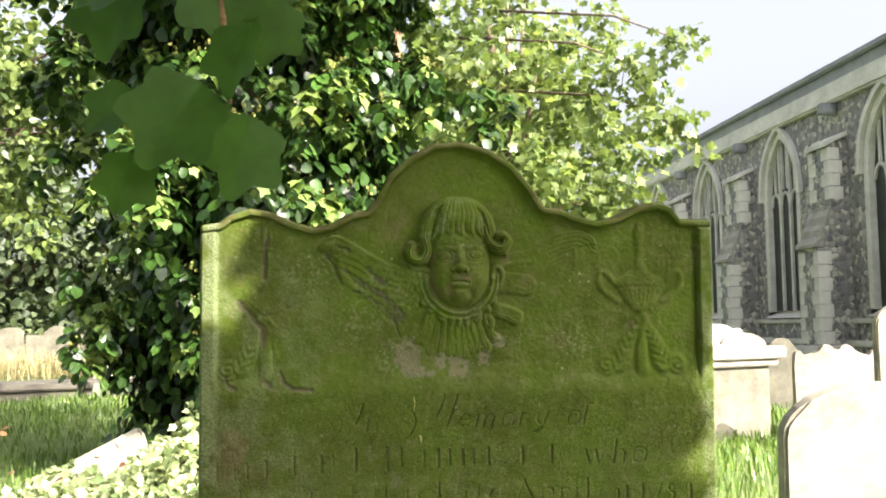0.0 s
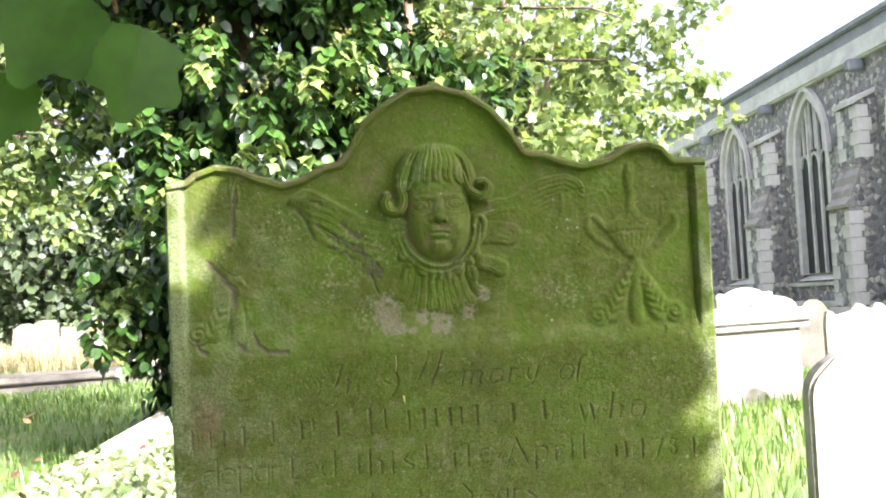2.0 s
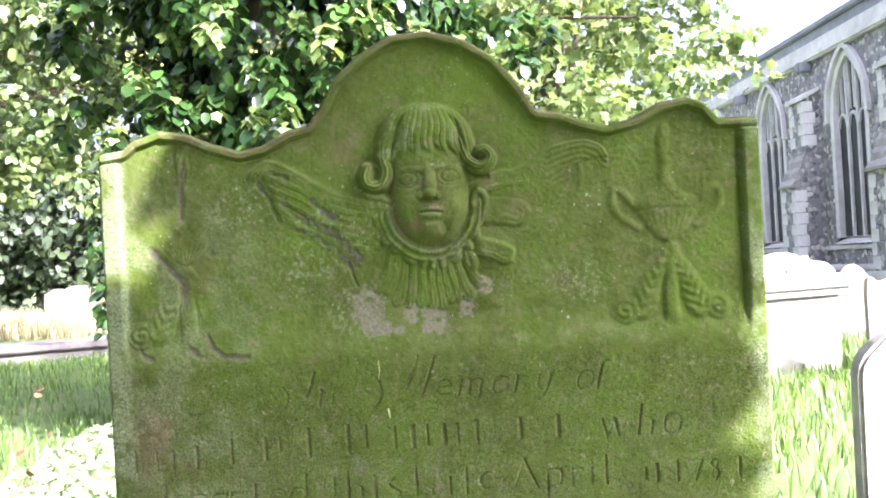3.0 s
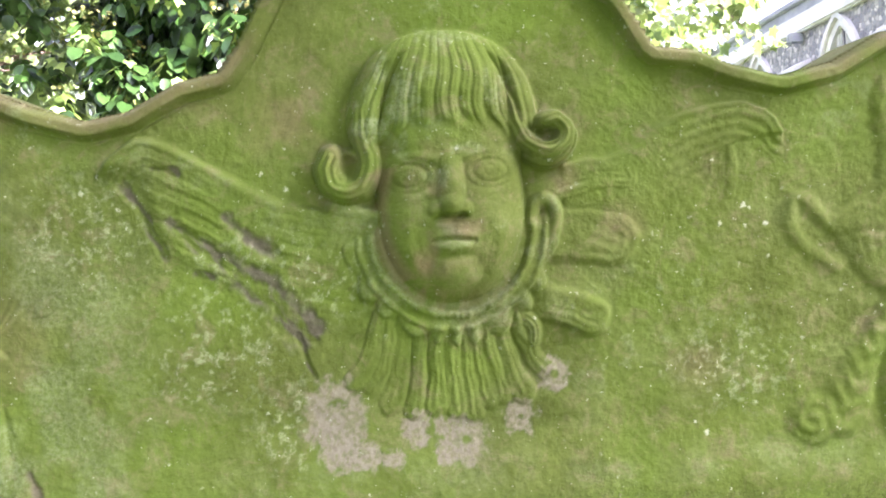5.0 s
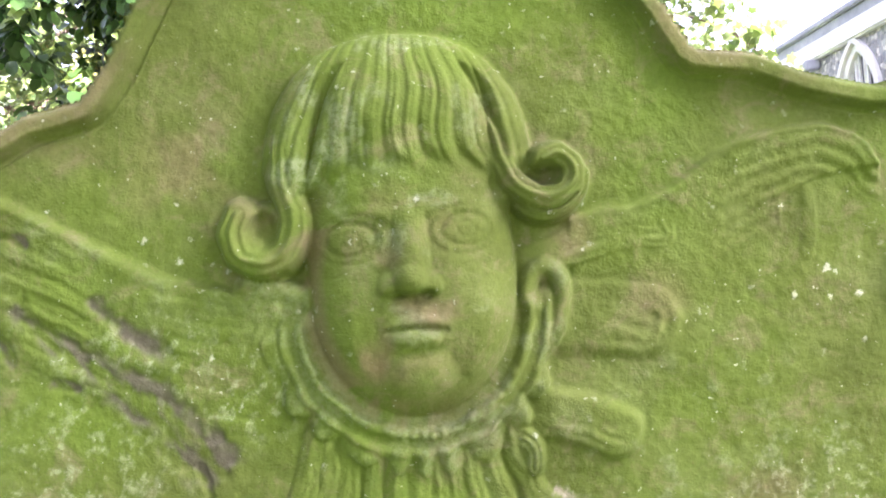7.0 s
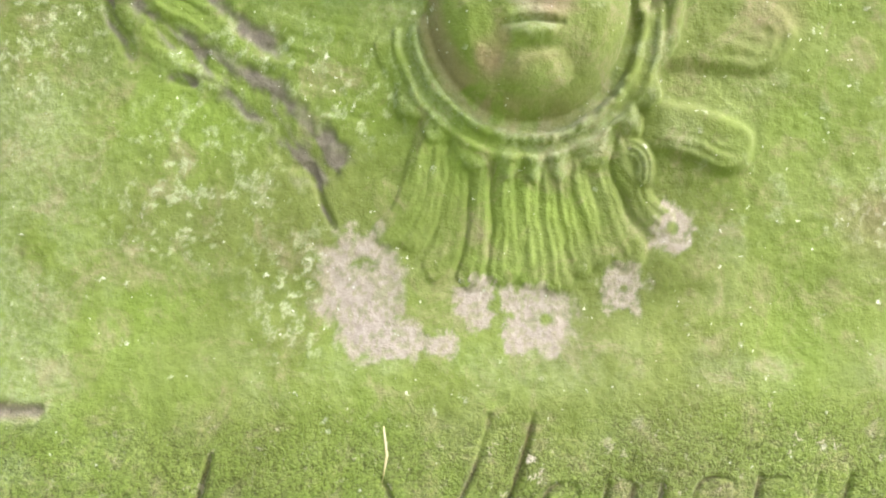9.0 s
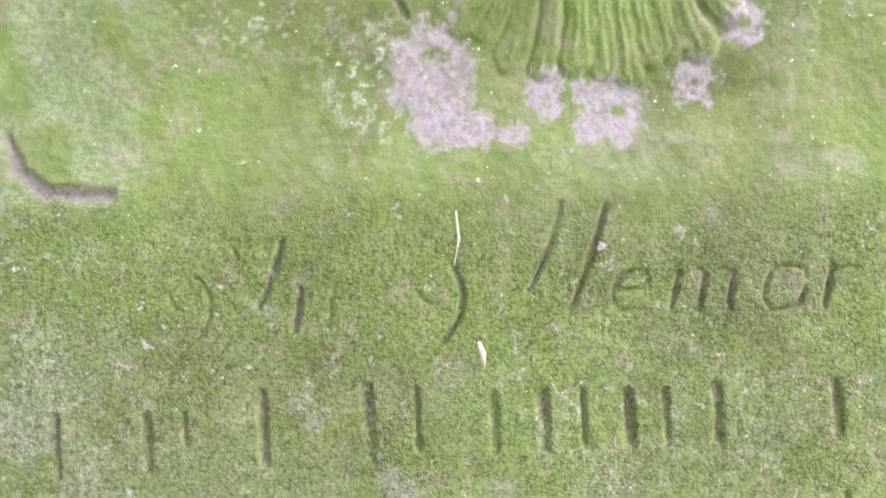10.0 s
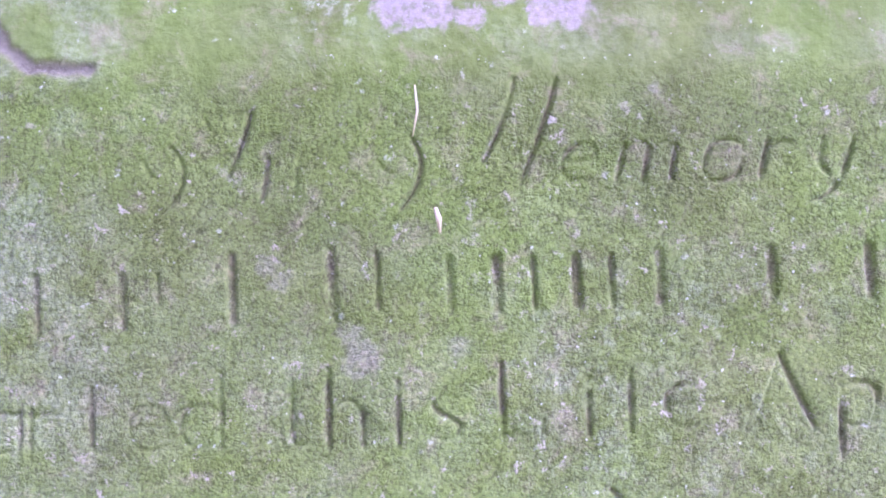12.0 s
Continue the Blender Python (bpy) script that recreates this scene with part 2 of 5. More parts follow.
def part(name, bm, mat, parent=None, label="", smooth=False):
    bmesh.ops.recalc_face_normals(bm, faces=bm.faces)
    me = bpy.data.meshes.new(name)
    bm.to_mesh(me)
    bm.free()
    me.materials.append(mat)
    if smooth:
        me.polygons.foreach_set("use_smooth", [True] * len(me.polygons))
    ob = new(name, me)
    if parent is not None:
        ob.parent = parent
    return tagged(ob, label)


def thing(name, m, label, category, group="", kind=""):
    ob = new(name)
    ob.matrix_world = m
    return tagged(ob, label, category, group, kind)


def add_box(bm, lo, hi, bevel=0.0, jitter=0.0):
    c = [(a + b) / 2 for a, b in zip(lo, hi)]
    s = [abs(b - a) for a, b in zip(lo, hi)]
    made = bmesh.ops.create_cube(bm, size=1.0, matrix=Matrix.Translation(c) @ Matrix.Diagonal((*s, 1)))["verts"]
    for v in made:
        v.co += Vector((random.uniform(-jitter, jitter), random.uniform(-jitter, jitter), random.uniform(-jitter, jitter)))
    if bevel:
        edges = list({e for v in made for e in v.link_edges})
        bmesh.ops.bevel(bm, geom=edges, offset=bevel, segments=2, affect="EDGES")


def box_part(name, lo, hi, mat, parent, bevel=0.0, label=""):
    bm = bmesh.new()
    add_box(bm, lo, hi, bevel)
    return part(name, bm, mat, parent, label)


def extrude_outline(bm, outline, depth, axis="y", at=0.0):
    """A prism from a closed outline of (across, up), thick along the axis."""
    put = {"y": lambda u, v, w: (u, w, v), "x": lambda u, v, w: (w, u, v)}[axis]
    a = [bm.verts.new(put(u, v, at)) for u, v in outline]
    b = [bm.verts.new(put(u, v, at + depth)) for u, v in outline]
    bm.faces.new(a)
    bm.faces.new(list(reversed(b)))
    k = len(outline)
    for i in range(k):
        bm.faces.new((a[i], b[i], b[(i + 1) % k], a[(i + 1) % k]))


def lattice(x, y, scale, seed):
    """Smooth value noise, 0 to 1, on arrays."""
    rng = np.random.RandomState(seed)
    table = rng.rand(64, 64)
    u, v = x * scale + 1000, y * scale + 1000
    i, j = np.floor(u).astype(int), np.floor(v).astype(int)
    fu, fv = u - i, v - j
    fu, fv = fu * fu * (3 - 2 * fu), fv * fv * (3 - 2 * fv)
    g = lambda a, b: table[a % 64, b % 64]
    return (g(i, j) * (1 - fu) + g(i + 1, j) * fu) * (1 - fv) + (g(i, j + 1) * (1 - fu) + g(i + 1, j + 1) * fu) * fv


def fbm(x, y, scale, seed, octaves=4):
    out, amp, total = 0, 1.0, 0
    for k in range(octaves):
        out, total = out + amp * lattice(x, y, scale * 2.03 ** k, seed + k), total + amp
        amp *= 0.55
    return out / total


def big_mesh(name, verts, tris, mat, parent=None, label=""):
    """A triangle mesh from arrays."""
    me = bpy.data.meshes.new(name)
    me.vertices.add(len(verts))
    me.vertices.foreach_set("co", np.asarray(verts, np.float32).ravel())
    me.loops.add(3 * len(tris))
    me.loops.foreach_set("vertex_index", np.asarray(tris, np.int32).ravel())
    me.polygons.add(len(tris))
    me.polygons.foreach_set("loop_start", np.arange(0, 3 * len(tris), 3, dtype=np.int32))
    me.update(calc_edges=True)
    me.materials.append(mat)
    ob = new(name, me)
    if parent is not None:
        ob.parent = parent
    return tagged(ob, label)


def unit(a):
    return a / np.maximum(np.linalg.norm(a, axis=-1, keepdims=True), 1e-9)


def fan_leaf(radii, fold=0.18, length=1.0, width=1.0):
    """A leaf outline round its middle, creased along its rib; the tip points along +y, the face along +z."""
    k = len(radii)
    pts = [(0.0, 0.35 * length, 0.0)]
    for i, r in enumerate(radii):
        a = 2 * math.pi * i / k
        pts.append((r * math.sin(a) * width, 0.35 * length + r * math.cos(a) * length, fold * abs(r * math.sin(a)) - 0.10 * r * r))
    return np.array(pts), np.array([(0, i + 1, (i + 1) % k + 1) for i in range(k)])


IVY_SHAPE = fan_leaf([0.68, 0.36, 0.50, 0.34, 0.42, 0.30, 0.42, 0.34, 0.50, 0.36], 0.25)
MAPLE_SHAPE = fan_leaf([0.70, 0.36, 0.60, 0.34, 0.50, 0.22, 0.50, 0.34, 0.60, 0.36], 0.2)
OVAL_SHAPE = fan_leaf([0.66, 0.50, 0.40, 0.42, 0.36, 0.42, 0.40, 0.50], 0.2, 1.0, 0.9)


def scatter(name, pos, tip, face, size, shape, mat, parent=None, label=""):
    """One mesh of many leaves: places, tip directions, facing directions and sizes."""
    pts, tris = shape
    y = unit(tip)
    z = unit(face - (face * y).sum(1, keepdims=True) * y)
    x = np.cross(y, z)
    size = np.asarray(size)[:, None, None]
    v = pos[:, None, :] + size * (pts[None, :, 0:1] * x[:, None] + pts[None, :, 1:2] * y[:, None] + pts[None, :, 2:3] * z[:, None])
    f = tris[None] + len(pts) * np.arange(len(pos))[:, None, None]
    return big_mesh(name, v.reshape(-1, 3), f.reshape(-1, 3), mat, parent, label)


def tube(name, points, radii, mat, parent=None, sides=10, knots=0.0):
    """A tapered limb along points."""
    pts = [Vector(p) for p in points]
    verts, faces = [], []
    for i, (p, r) in enumerate(zip(pts, radii)):
        d = (pts[min(i + 1, len(pts) - 1)] - pts[max(i - 1, 0)]).normalized()
        u = d.cross(Vector((0.3, 1, 0.1))).normalized()
        w = d.cross(u)
        for k in range(sides):
            a = 2 * math.pi * k / sides
            rr = r * (1 + knots * math.sin(3 * a + 2.1 * i))
            verts.append(p + (u * math.cos(a) + w * math.sin(a)) * rr)
    for i in range(len(pts) - 1):
        for k in range(sides):
            a, b = i * sides + k, i * sides + (k + 1) % sides
            faces.append((a, b, b + sides, a + sides))
    faces.append(tuple(range(sides))[::-1])
    faces.append(tuple(range((len(pts) - 1) * sides, len(pts) * sides)))
    return mesh_ob(name, verts, faces, mat, parent, smooth=True)


# ---- ground ----
def make_ground():
    xs = np.concatenate([np.linspace(-900, -40, 12), np.linspace(-36, 36, 150), np.linspace(40, 900, 12)])
    ys = np.concatenate([np.linspace(-900, -16, 12), np.linspace(-14, 50, 150), np.linspace(56, 900, 12)])
    X, Y = np.meshgrid(xs, ys)
    near = np.exp(-((X / 40) ** 2 + (Y / 40) ** 2))
    Z = (fbm(X, Y, 0.35, 5) - 0.5) * 0.16 * near - 0.01
    nx = len(xs)
    verts = np.stack([X, Y, Z], -1).reshape(-1, 3)
    i = (np.arange(len(ys) - 1)[:, None] * nx + np.arange(nx - 1)[None]).ravel()
    tris = np.concatenate([np.stack([i, i + 1, i + nx + 1], 1), np.stack([i, i + nx + 1, i + nx], 1)])
    ob = big_mesh("ground", verts, tris, TURF)
    ob.data.polygons.foreach_set("use_smooth", [True] * len(ob.data.polygons))
    tagged(ob, "uneven green churchyard turf with bare patches", "ground", kind="structure")


make_ground()

# ---- the carved headstone ----
EDGE_X = (-0.402, -0.373, -0.360, -0.327, -0.296, -0.265, -0.233, -0.207, -0.175, -0.150, -0.138, -0.117, -0.086, -0.046, -0.001,
          0.043, 0.081, 0.112, 0.130, 0.156, 0.181, 0.214, 0.247, 0.280, 0.314, 0.336, 0.352, 0.402)
EDGE_Z = (1.150, 1.154, 1.165, 1.176, 1.171, 1.157, 1.147, 1.152, 1.169, 1.174, 1.190, 1.228, 1.256, 1.279, 1.283,
          1.271, 1.247, 1.210, 1.180, 1.177, 1.166, 1.158, 1.165, 1.183, 1.188, 1.180, 1.161, 1.160)


def smoothstep(a, b, v):
    s = np.clip((v - a) / (b - a), 0, 1)
    return s * s * (3 - 2 * s)


def dome(x, z, cx, cz, rx, rz, h, lean=0.0, power=0.5):
    """A rounded boss."""
    c, s = math.cos(lean), math.sin(lean)
    u, v = ((x - cx) * c + (z - cz) * s) / rx, (-(x - cx) * s + (z - cz) * c) / rz
    return h * np.clip(1 - u * u - v * v, 0, None) ** power


def near_line(x, z, pts):
    """Distance to a polyline, and how far along it (0 to 1)."""
    best, along = np.full(x.shape, 9.0), np.zeros(x.shape)
    total = len(pts) - 1
    for i in range(total):
        (ax, az), (bx, bz) = pts[i], pts[i + 1]
        dx, dz = bx - ax, bz - az
        t = np.clip(((x - ax) * dx + (z - az) * dz) / (dx * dx + dz * dz), 0, 1)
        d = np.hypot(x - ax - t * dx, z - az - t * dz)
        closer = d < best
        best, along = np.where(closer, d, best), np.where(closer, (i + t) / total, along)
    return best, along


def ridge(x, z, pts, r, h, r_end=None, power=0.5):
    """A rounded bar along a polyline."""
    d, t = near_line(x, z, pts)
    rr = r + ((r_end if r_end is not None else r) - r) * t
    return h * np.clip(1 - (d / rr) ** 2, 0, None) ** power


def bend(a, b, c, k=7):
    """A quadratic curve as a polyline."""
    return [tuple((1 - t) ** 2 * p + 2 * t * (1 - t) * q + t * t * r for p, q, r in zip(a, b, c)) for t in (i / (k - 1) for i in range(k))]


def flowing(pts, k=4):
    """A smooth curve through points, as a finer polyline."""
    p = [pts[0], *pts, pts[-1]]
    out = []
    for i in range(len(pts) - 1):
        a, b, c, d = p[i:i + 4]
        for t in (j / k for j in range(k)):
            out.append(tuple(0.5 * (2 * q + (r - o) * t + (2 * o - 5 * q + 4 * r - e) * t * t + (3 * q - o - 3 * r + e) * t ** 3) for o, q, r, e in zip(a, b, c, d)))
    return out + [pts[-1]]


def under_edge(x, z, pts):
    """How far below a polyline given from left to right; negative above it or past its ends."""
    px, pz = zip(*pts)
    d, _ = near_line(x, z, pts)
    return np.where((z < np.interp(x, px, pz)) & (x > px[0]) & (x < px[-1]), d, -d)


def wings(x, z):
    """Two spread wings: a proud upper edge, long feathers combed below it, small lobes by the collar."""
    h = np.zeros(x.shape)
    top = [(-0.2285, 1.113), (-0.222, 1.122), (-0.2136, 1.1280), (-0.1977, 1.1353), (-0.1693, 1.1218), (-0.1459, 1.1085), (-0.1189, 1.0932), (-0.0914, 1.0848), (-0.0560, 1.0770)]
    low = [(-0.2285, 1.1115), (-0.2022, 1.1035), (-0.1958, 1.0730), (-0.1888, 1.0590), (-0.165, 1.044), (-0.135, 1.026), (-0.105, 1.003), (-0.080, 1.020), (-0.056, 1.050)]
    d, over = under_edge(x, z, flowing(top)), under_edge(x, z, flowing(low))
    tilt = 0.10 * (x + 0.06) + (z - 1.08)
    quill = (np.sin(d * 620 + 3.0 * lattice(x, z, 30, 141)) * 0.5 + np.sin(d * 1500 + tilt * 60) * 0.3) * smoothstep(0.25, 0.6, lattice(x, z, 42, 142))
    body = 0.0080 * np.exp(-np.clip(d, 0, None) / 0.040) + 0.0020 + 0.0012 * quill
    h = np.maximum(h, body * smoothstep(-0.0010, 0.0028, d) * smoothstep(0.004, -0.010, over))
    h = np.maximum(h, ridge(x, z, [(-0.082, 1.0845), (-0.068, 1.0815), (-0.055, 1.0785)], 0.0058, 0.0115, 0.0070))
    for pts in (bend((-0.118, 1.0440), (-0.100, 1.028), (-0.072, 1.036)), bend((-0.112, 1.0530), (-0.092, 1.036), (-0.071, 1.046))):
        h = np.maximum(h, ridge(x, z, pts, 0.0042, 0.0046))
    top = [(0.066, 1.1060), (0.0782, 1.1090), (0.097, 1.1095), (0.1135, 1.1176), (0.1356, 1.1311), (0.1631, 1.1404), (0.1877, 1.1418), (0.2065, 1.1331), (0.2150, 1.1215)]
    low = [(0.166, 1.1080), (0.1733, 1.1134), (0.1927, 1.1191), (0.2150, 1.1212)]
    d, over = under_edge(x, z, flowing(top)), under_edge(x, z, low)
    edge = 0.0022 * np.clip(1 - ((d + 0.0022) / 0.0020) ** 2, 0, None)
    quill = np.sin(d * 900 + 2.0 * lattice(x, z, 26, 143)) * smoothstep(0.3, 0.6, lattice(x, z, 40, 144))
    body = 0.0070 * np.exp(-np.clip(d, 0, None) / 0.030) + 0.0006 * quill
    body = body - 0.0040 * smoothstep(-0.0010, 0.0022, over)
    h = np.maximum(h, body * smoothstep(-0.0008, 0.0022, d) * smoothstep(0.060, 0.030, d)) - edge
    h = np.maximum(h, ridge(x, z, bend((0.178, 1.115), (0.181, 1.100), (0.1775, 1.083)), 0.0034, 0.0014))
    for ax, az, bx, bz, sag, r, rise in ((0.046, 1.0860, 0.1065, 1.0975, 0.006, 0.0115, 0.0056), (0.058, 1.0620, 0.0985, 1.0560, 0.003, 0.0200, 0.0056), (0.052, 1.0165, 0.0820, 1.0060, 0.005, 0.0140, 0.0088)):
        pts = bend((ax, az), ((ax + bx) / 2, (az + bz) / 2 + sag), (bx, bz))
        d, t = near_line(x, z, pts)
        across = (z - np.interp(x, [p[0] for p in pts], [p[1] for p in pts])) / r
        lobe = smoothstep(r, r * 0.62, d) * smoothstep(ax - 0.016, ax + 0.006, x)
        grooves = np.cos(d / r * 15.0 + 1.5 * lattice(x, z, 60, 147)) * smoothstep(0.7, -0.2, across) * smoothstep(0.2, 0.6, lattice(x, z, 55, 148))
        h = np.maximum(h, (rise * (0.85 - 0.15 * across) + 0.0008 * grooves) * lobe)
    return h


def breast_feathers(x, z):
    """Broad feathers that spread below the collar, each with fine ribs."""
    h = np.zeros(x.shape)
    for k in range(11):
        s = (k - 5) / 5 + 0.05 * math.sin(k * 5.3)
        x0, x1 = -0.0120 + 0.045 * s, -0.0115 + 0.061 * s
        z0, z1 = 1.0030 + 0.010 * s * s, 0.9515 + 0.021 * s * s + 0.004 * math.sin(k * 1.9)
        d, t = near_line(x, z, bend((x0, z0), (x0 + 0.004 * s, (z0 + z1) / 2 - 0.012), (x1, z1)))
        width = 0.0052 + (0.0024 + 0.0008 * math.sin(k * 3.7)) * t
        side = np.sign(x - (x0 + (x1 - x0) * t))
        ribs = 0.0008 * np.cos(d / width * 6.5 + side * 0.9 + 2.0 * lattice(x, z, 70, 149))
        rise = (0.0082 if k > 2 else 0.0062) * (1 - 0.50 * t)
        h = np.maximum(h, (rise + ribs) * np.clip(1 - (d / width) ** 2, 0, None) ** 0.5)
    return h


def collar(x, z):
    """A rolled inner ring and a frilled outer flounce, open at the top."""
    u, v = (x + 0.007) / 0.0495, (z - 1.068) / 0.0530
    rad, ang = np.hypot(u, v), np.arctan2(u, -v)
    span = smoothstep(-1.62, -1.50, ang) * smoothstep(1.75, 1.55, ang)
    fold = ang * 24 + 1.8 * np.sin(ang * 3.1) + 1.2 * np.sin(ang * 7.3)
    frill = (0.5 + 0.5 * np.cos(fold)) ** 0.7
    rim = 1.34 + 0.12 * frill + 0.03 * np.sin(ang * 4.1)
    flounce = (0.0105 - 0.0090 * np.clip(rad - 1.10, 0, 1) + 0.0052 * (frill - 0.5) * smoothstep(1.12, 1.28, rad)) * smoothstep(0.985, 1.03, rad) * smoothstep(rim, rim - 0.06, rad)
    roll = 0.0165 * np.clip(1 - ((rad - 1.050) / 0.072) ** 2, 0, None) ** 0.5 * (1 + 0.05 * np.cos(fold * 2))
    second = 0.0150 * np.clip(1 - ((rad - 1.205 - 0.02 * frill) / 0.062) ** 2, 0, None) ** 0.5 * (0.74 + 0.26 * frill)
    bed = 0.0092 * smoothstep(1.08, 1.02, rad) * smoothstep(1.085, 1.065, z)
    return np.maximum(np.maximum(np.maximum(flounce, roll), second) * span, bed)


def lock(x, z, pts, r, rise, r_end):
    """A combed lock of hair along a curve."""
    d, t = near_line(x, z, pts)
    rr = r + (r_end - r) * t
    return (rise * (0.78 + 0.22 * smoothstep(0.0, 0.45, t)) * smoothstep(-0.12, 0.14, t) + 0.0016 * np.cos(d / rr * 12.0)) * np.clip(1 - (d / rr) ** 2, 0, None) ** 0.5


def cherub(x, z):
    """A winged child's head in relief: full cheeks, combed hair with two hooked curls, frilled collar, feathers."""
    # worn, uneven carving: the lines waver and fade
    wx, wz = x + 0.0030 * (fbm(x, z, 42, 151, 2) - 0.5) + 0.0020 * (fbm(x, z, 130, 152, 2) - 0.5), z + 0.0030 * (fbm(x, z, 42, 153, 2) - 0.5) + 0.0020 * (fbm(x, z, 130, 154, 2) - 0.5)
    h = np.maximum(np.maximum(wings(wx, wz), 0.78 * breast_feathers(wx, wz)), 0.90 * collar(wx, wz)) * (0.80 + 0.35 * fbm(x, z, 55, 155, 3))
    h = np.maximum(h, ridge(x, z, bend((0.0440, 1.0640), (0.0450, 1.088), (0.0560, 1.0840)) + bend((0.0560, 1.0840), (0.0660, 1.080), (0.0575, 1.0560))[1:], 0.0048, 0.0105))
    h = np.maximum(h, lock(x, z, bend((0.036, 1.0080), (0.046, 1.0050), (0.043, 0.9930)), 0.0065, 0.0085, 0.0050))
    # the head: an egg, wide at the cheeks, blunt at the chin
    u = np.abs(x + 0.0065) / np.where(z > 1.080, 0.0475, 0.0475 - 0.0030 * np.clip((1.080 - z) / 0.058, 0, 1))
    v = np.where(z > 1.080, (z - 1.080) / 0.112, (1.080 - z) / 0.0600)
    skull = 0.0345 * np.clip(1 - u ** 2.2 - v ** 2.2, 0, None) ** 0.46
    face = skull.copy()
    for cx, cz, rx, rz, rise in ((-0.0350, 1.0640, 0.022, 0.026, 0.0042), (0.0225, 1.0625, 0.022, 0.026, 0.0042), (-0.0070, 1.0405, 0.018, 0.014, 0.0048), (-0.0060, 1.125, 0.034, 0.022, 0.0020)):
        face += dome(x, z, cx, cz, rx, rz, rise, 0, 1.2)
    # hollows beside the mouth and the bridge of the nose
    face -= dome(x, z, -0.0245, 1.0560, 0.010, 0.022, 0.0028, 0.25, 1.2) + dome(x, z, 0.0115, 1.0550, 0.010, 0.022, 0.0022, -0.25, 1.2)
    for ex, ez, s in ((-0.0326, 1.1020, -1), (0.0183, 1.1035, 1)):
        face -= dome(x, z, ex - 0.002 * s, ez - 0.0005, 0.0200, 0.0125, 0.0036, 0, 1.0)
        face += dome(x, z, ex, ez, 0.0128, 0.0080, 0.0042, 0.06 * s, 0.55)
        r = np.hypot((x - ex) / 0.0140, (z - ez) / 0.0088)
        face += 0.0013 * np.clip(1 - ((r - 1.0) / 0.17) ** 2, 0, None) - 0.0009 * np.clip(1 - ((r - 0.78) / 0.12) ** 2, 0, None)
        r = np.hypot(x - ex, (z - ez) * 1.15)
        face -= 0.00045 * np.clip(1 - ((r - 0.0040) / 0.0014) ** 2, 0, None)
        face += ridge(x, z, bend((ex + 0.0155 * s, ez + 0.0015), (ex + 0.002 * s, ez + 0.0165), (ex - 0.0135 * s, ez + 0.0095)), 0.0050, 0.0009, None, 1.2)
    # nose: a soft bridge to a blunt tip with wide wings, cut back sharply beneath
    nose = ridge(x, z, [(-0.0060, 1.1160), (-0.0066, 1.0980), (-0.0072, 1.0860)], 0.0068, 0.0092, 0.0095, 0.8) * smoothstep(1.121, 1.088, z)
    nose = np.maximum(nose, dome(x, z, -0.0073, 1.0835, 0.0088, 0.0088, 0.0140, 0, 0.6))
    nose = np.maximum(nose, np.maximum(dome(x, z, -0.0168, 1.0805, 0.0056, 0.0058, 0.0066, 0, 0.6), dome(x, z, 0.0010, 1.0798, 0.0056, 0.0058, 0.0066, 0, 0.6)))
    face += nose * smoothstep(1.0755, 1.0785, z)
    face -= dome(x, z, -0.0072, 1.0740, 0.0120, 0.0042, 0.0022, 0, 1.0) + dome(x, z, -0.0068, 1.0700, 0.0028, 0.0050, 0.0010, 0, 1.0)
    for cx in (-0.0135, -0.0012):
        face -= dome(x, z, cx, 1.0768, 0.0042, 0.0024, 0.0060, 0, 0.8)
    # a small full mouth
    face += dome(x, z, -0.0066, 1.0605, 0.0185, 0.0125, 0.0022, 0, 1.0)
    face += np.maximum(dome(x, z, -0.0105, 1.0650, 0.0090, 0.0034, 0.0022, 0.12, 0.9), dome(x, z, -0.0025, 1.0648, 0.0090, 0.0034, 0.0022, -0.12, 0.9))
    face += dome(x, z, -0.0064, 1.0570, 0.0112, 0.0042, 0.0044, 0, 0.6)
    face -= ridge(x, z, bend((-0.0192, 1.0612), (-0.0066, 1.0634), (0.0062, 1.0605)), 0.0014, 0.0026)
    face -= dome(x, z, -0.0066, 1.0505, 0.0115, 0.0038, 0.0022, 0, 1.0)
    # hair: waved strands from the crown, thinning out over the brow
    fall = np.clip((1.1950 - z) / 0.075, 0.0, 1.3)
    strand = (x + 0.002) / (0.45 + 0.55 * fall ** 0.8) + 0.0034 * np.sin(z * 105 + x * 40) * fall + 0.0060 * (fbm(x, z, 48, 158, 2) - 0.5)
    wave = 0.5 + 0.5 * np.sin(strand * 640 + 3.2 * lattice(strand, z * 0.12, 60, 76))
    fine = 0.5 + 0.5 * np.sin(strand * 1500 + 5.0 * lattice(strand, z * 0.2, 70, 79))
    comb = (0.70 * (1 - (1 - wave) ** 2.2) + 0.30 * fine) * (0.45 + 0.8 * lattice(strand, z * 0.30, 120, 77))
    u = (x + 0.0095) / np.where(z > 1.135, 0.0615, 0.0615 - 0.004 * np.clip((1.135 - z) / 0.02, 0, 1))
    v = (z - 1.135) / np.where(z > 1.135, 0.0600, 0.0550)
    cap = 0.0385 * np.clip(1 - np.abs(u) ** 2.2 - np.abs(v) ** 2.1, 0, None) ** 0.52
    brow = 1.1350 - 13.0 * np.clip(np.abs(x + 0.006) - 0.012, 0, None) ** 2 + 0.0022 * np.sin(strand * 330) + 0.0040 * (lattice(strand, z * 0, 150, 74) - 0.5)
    reach = z - brow
    on = smoothstep(-0.0050, 0.0060, reach)
    temple = np.maximum(smoothstep(-0.0420, -0.0580, x), smoothstep(0.0290, 0.0420, x))
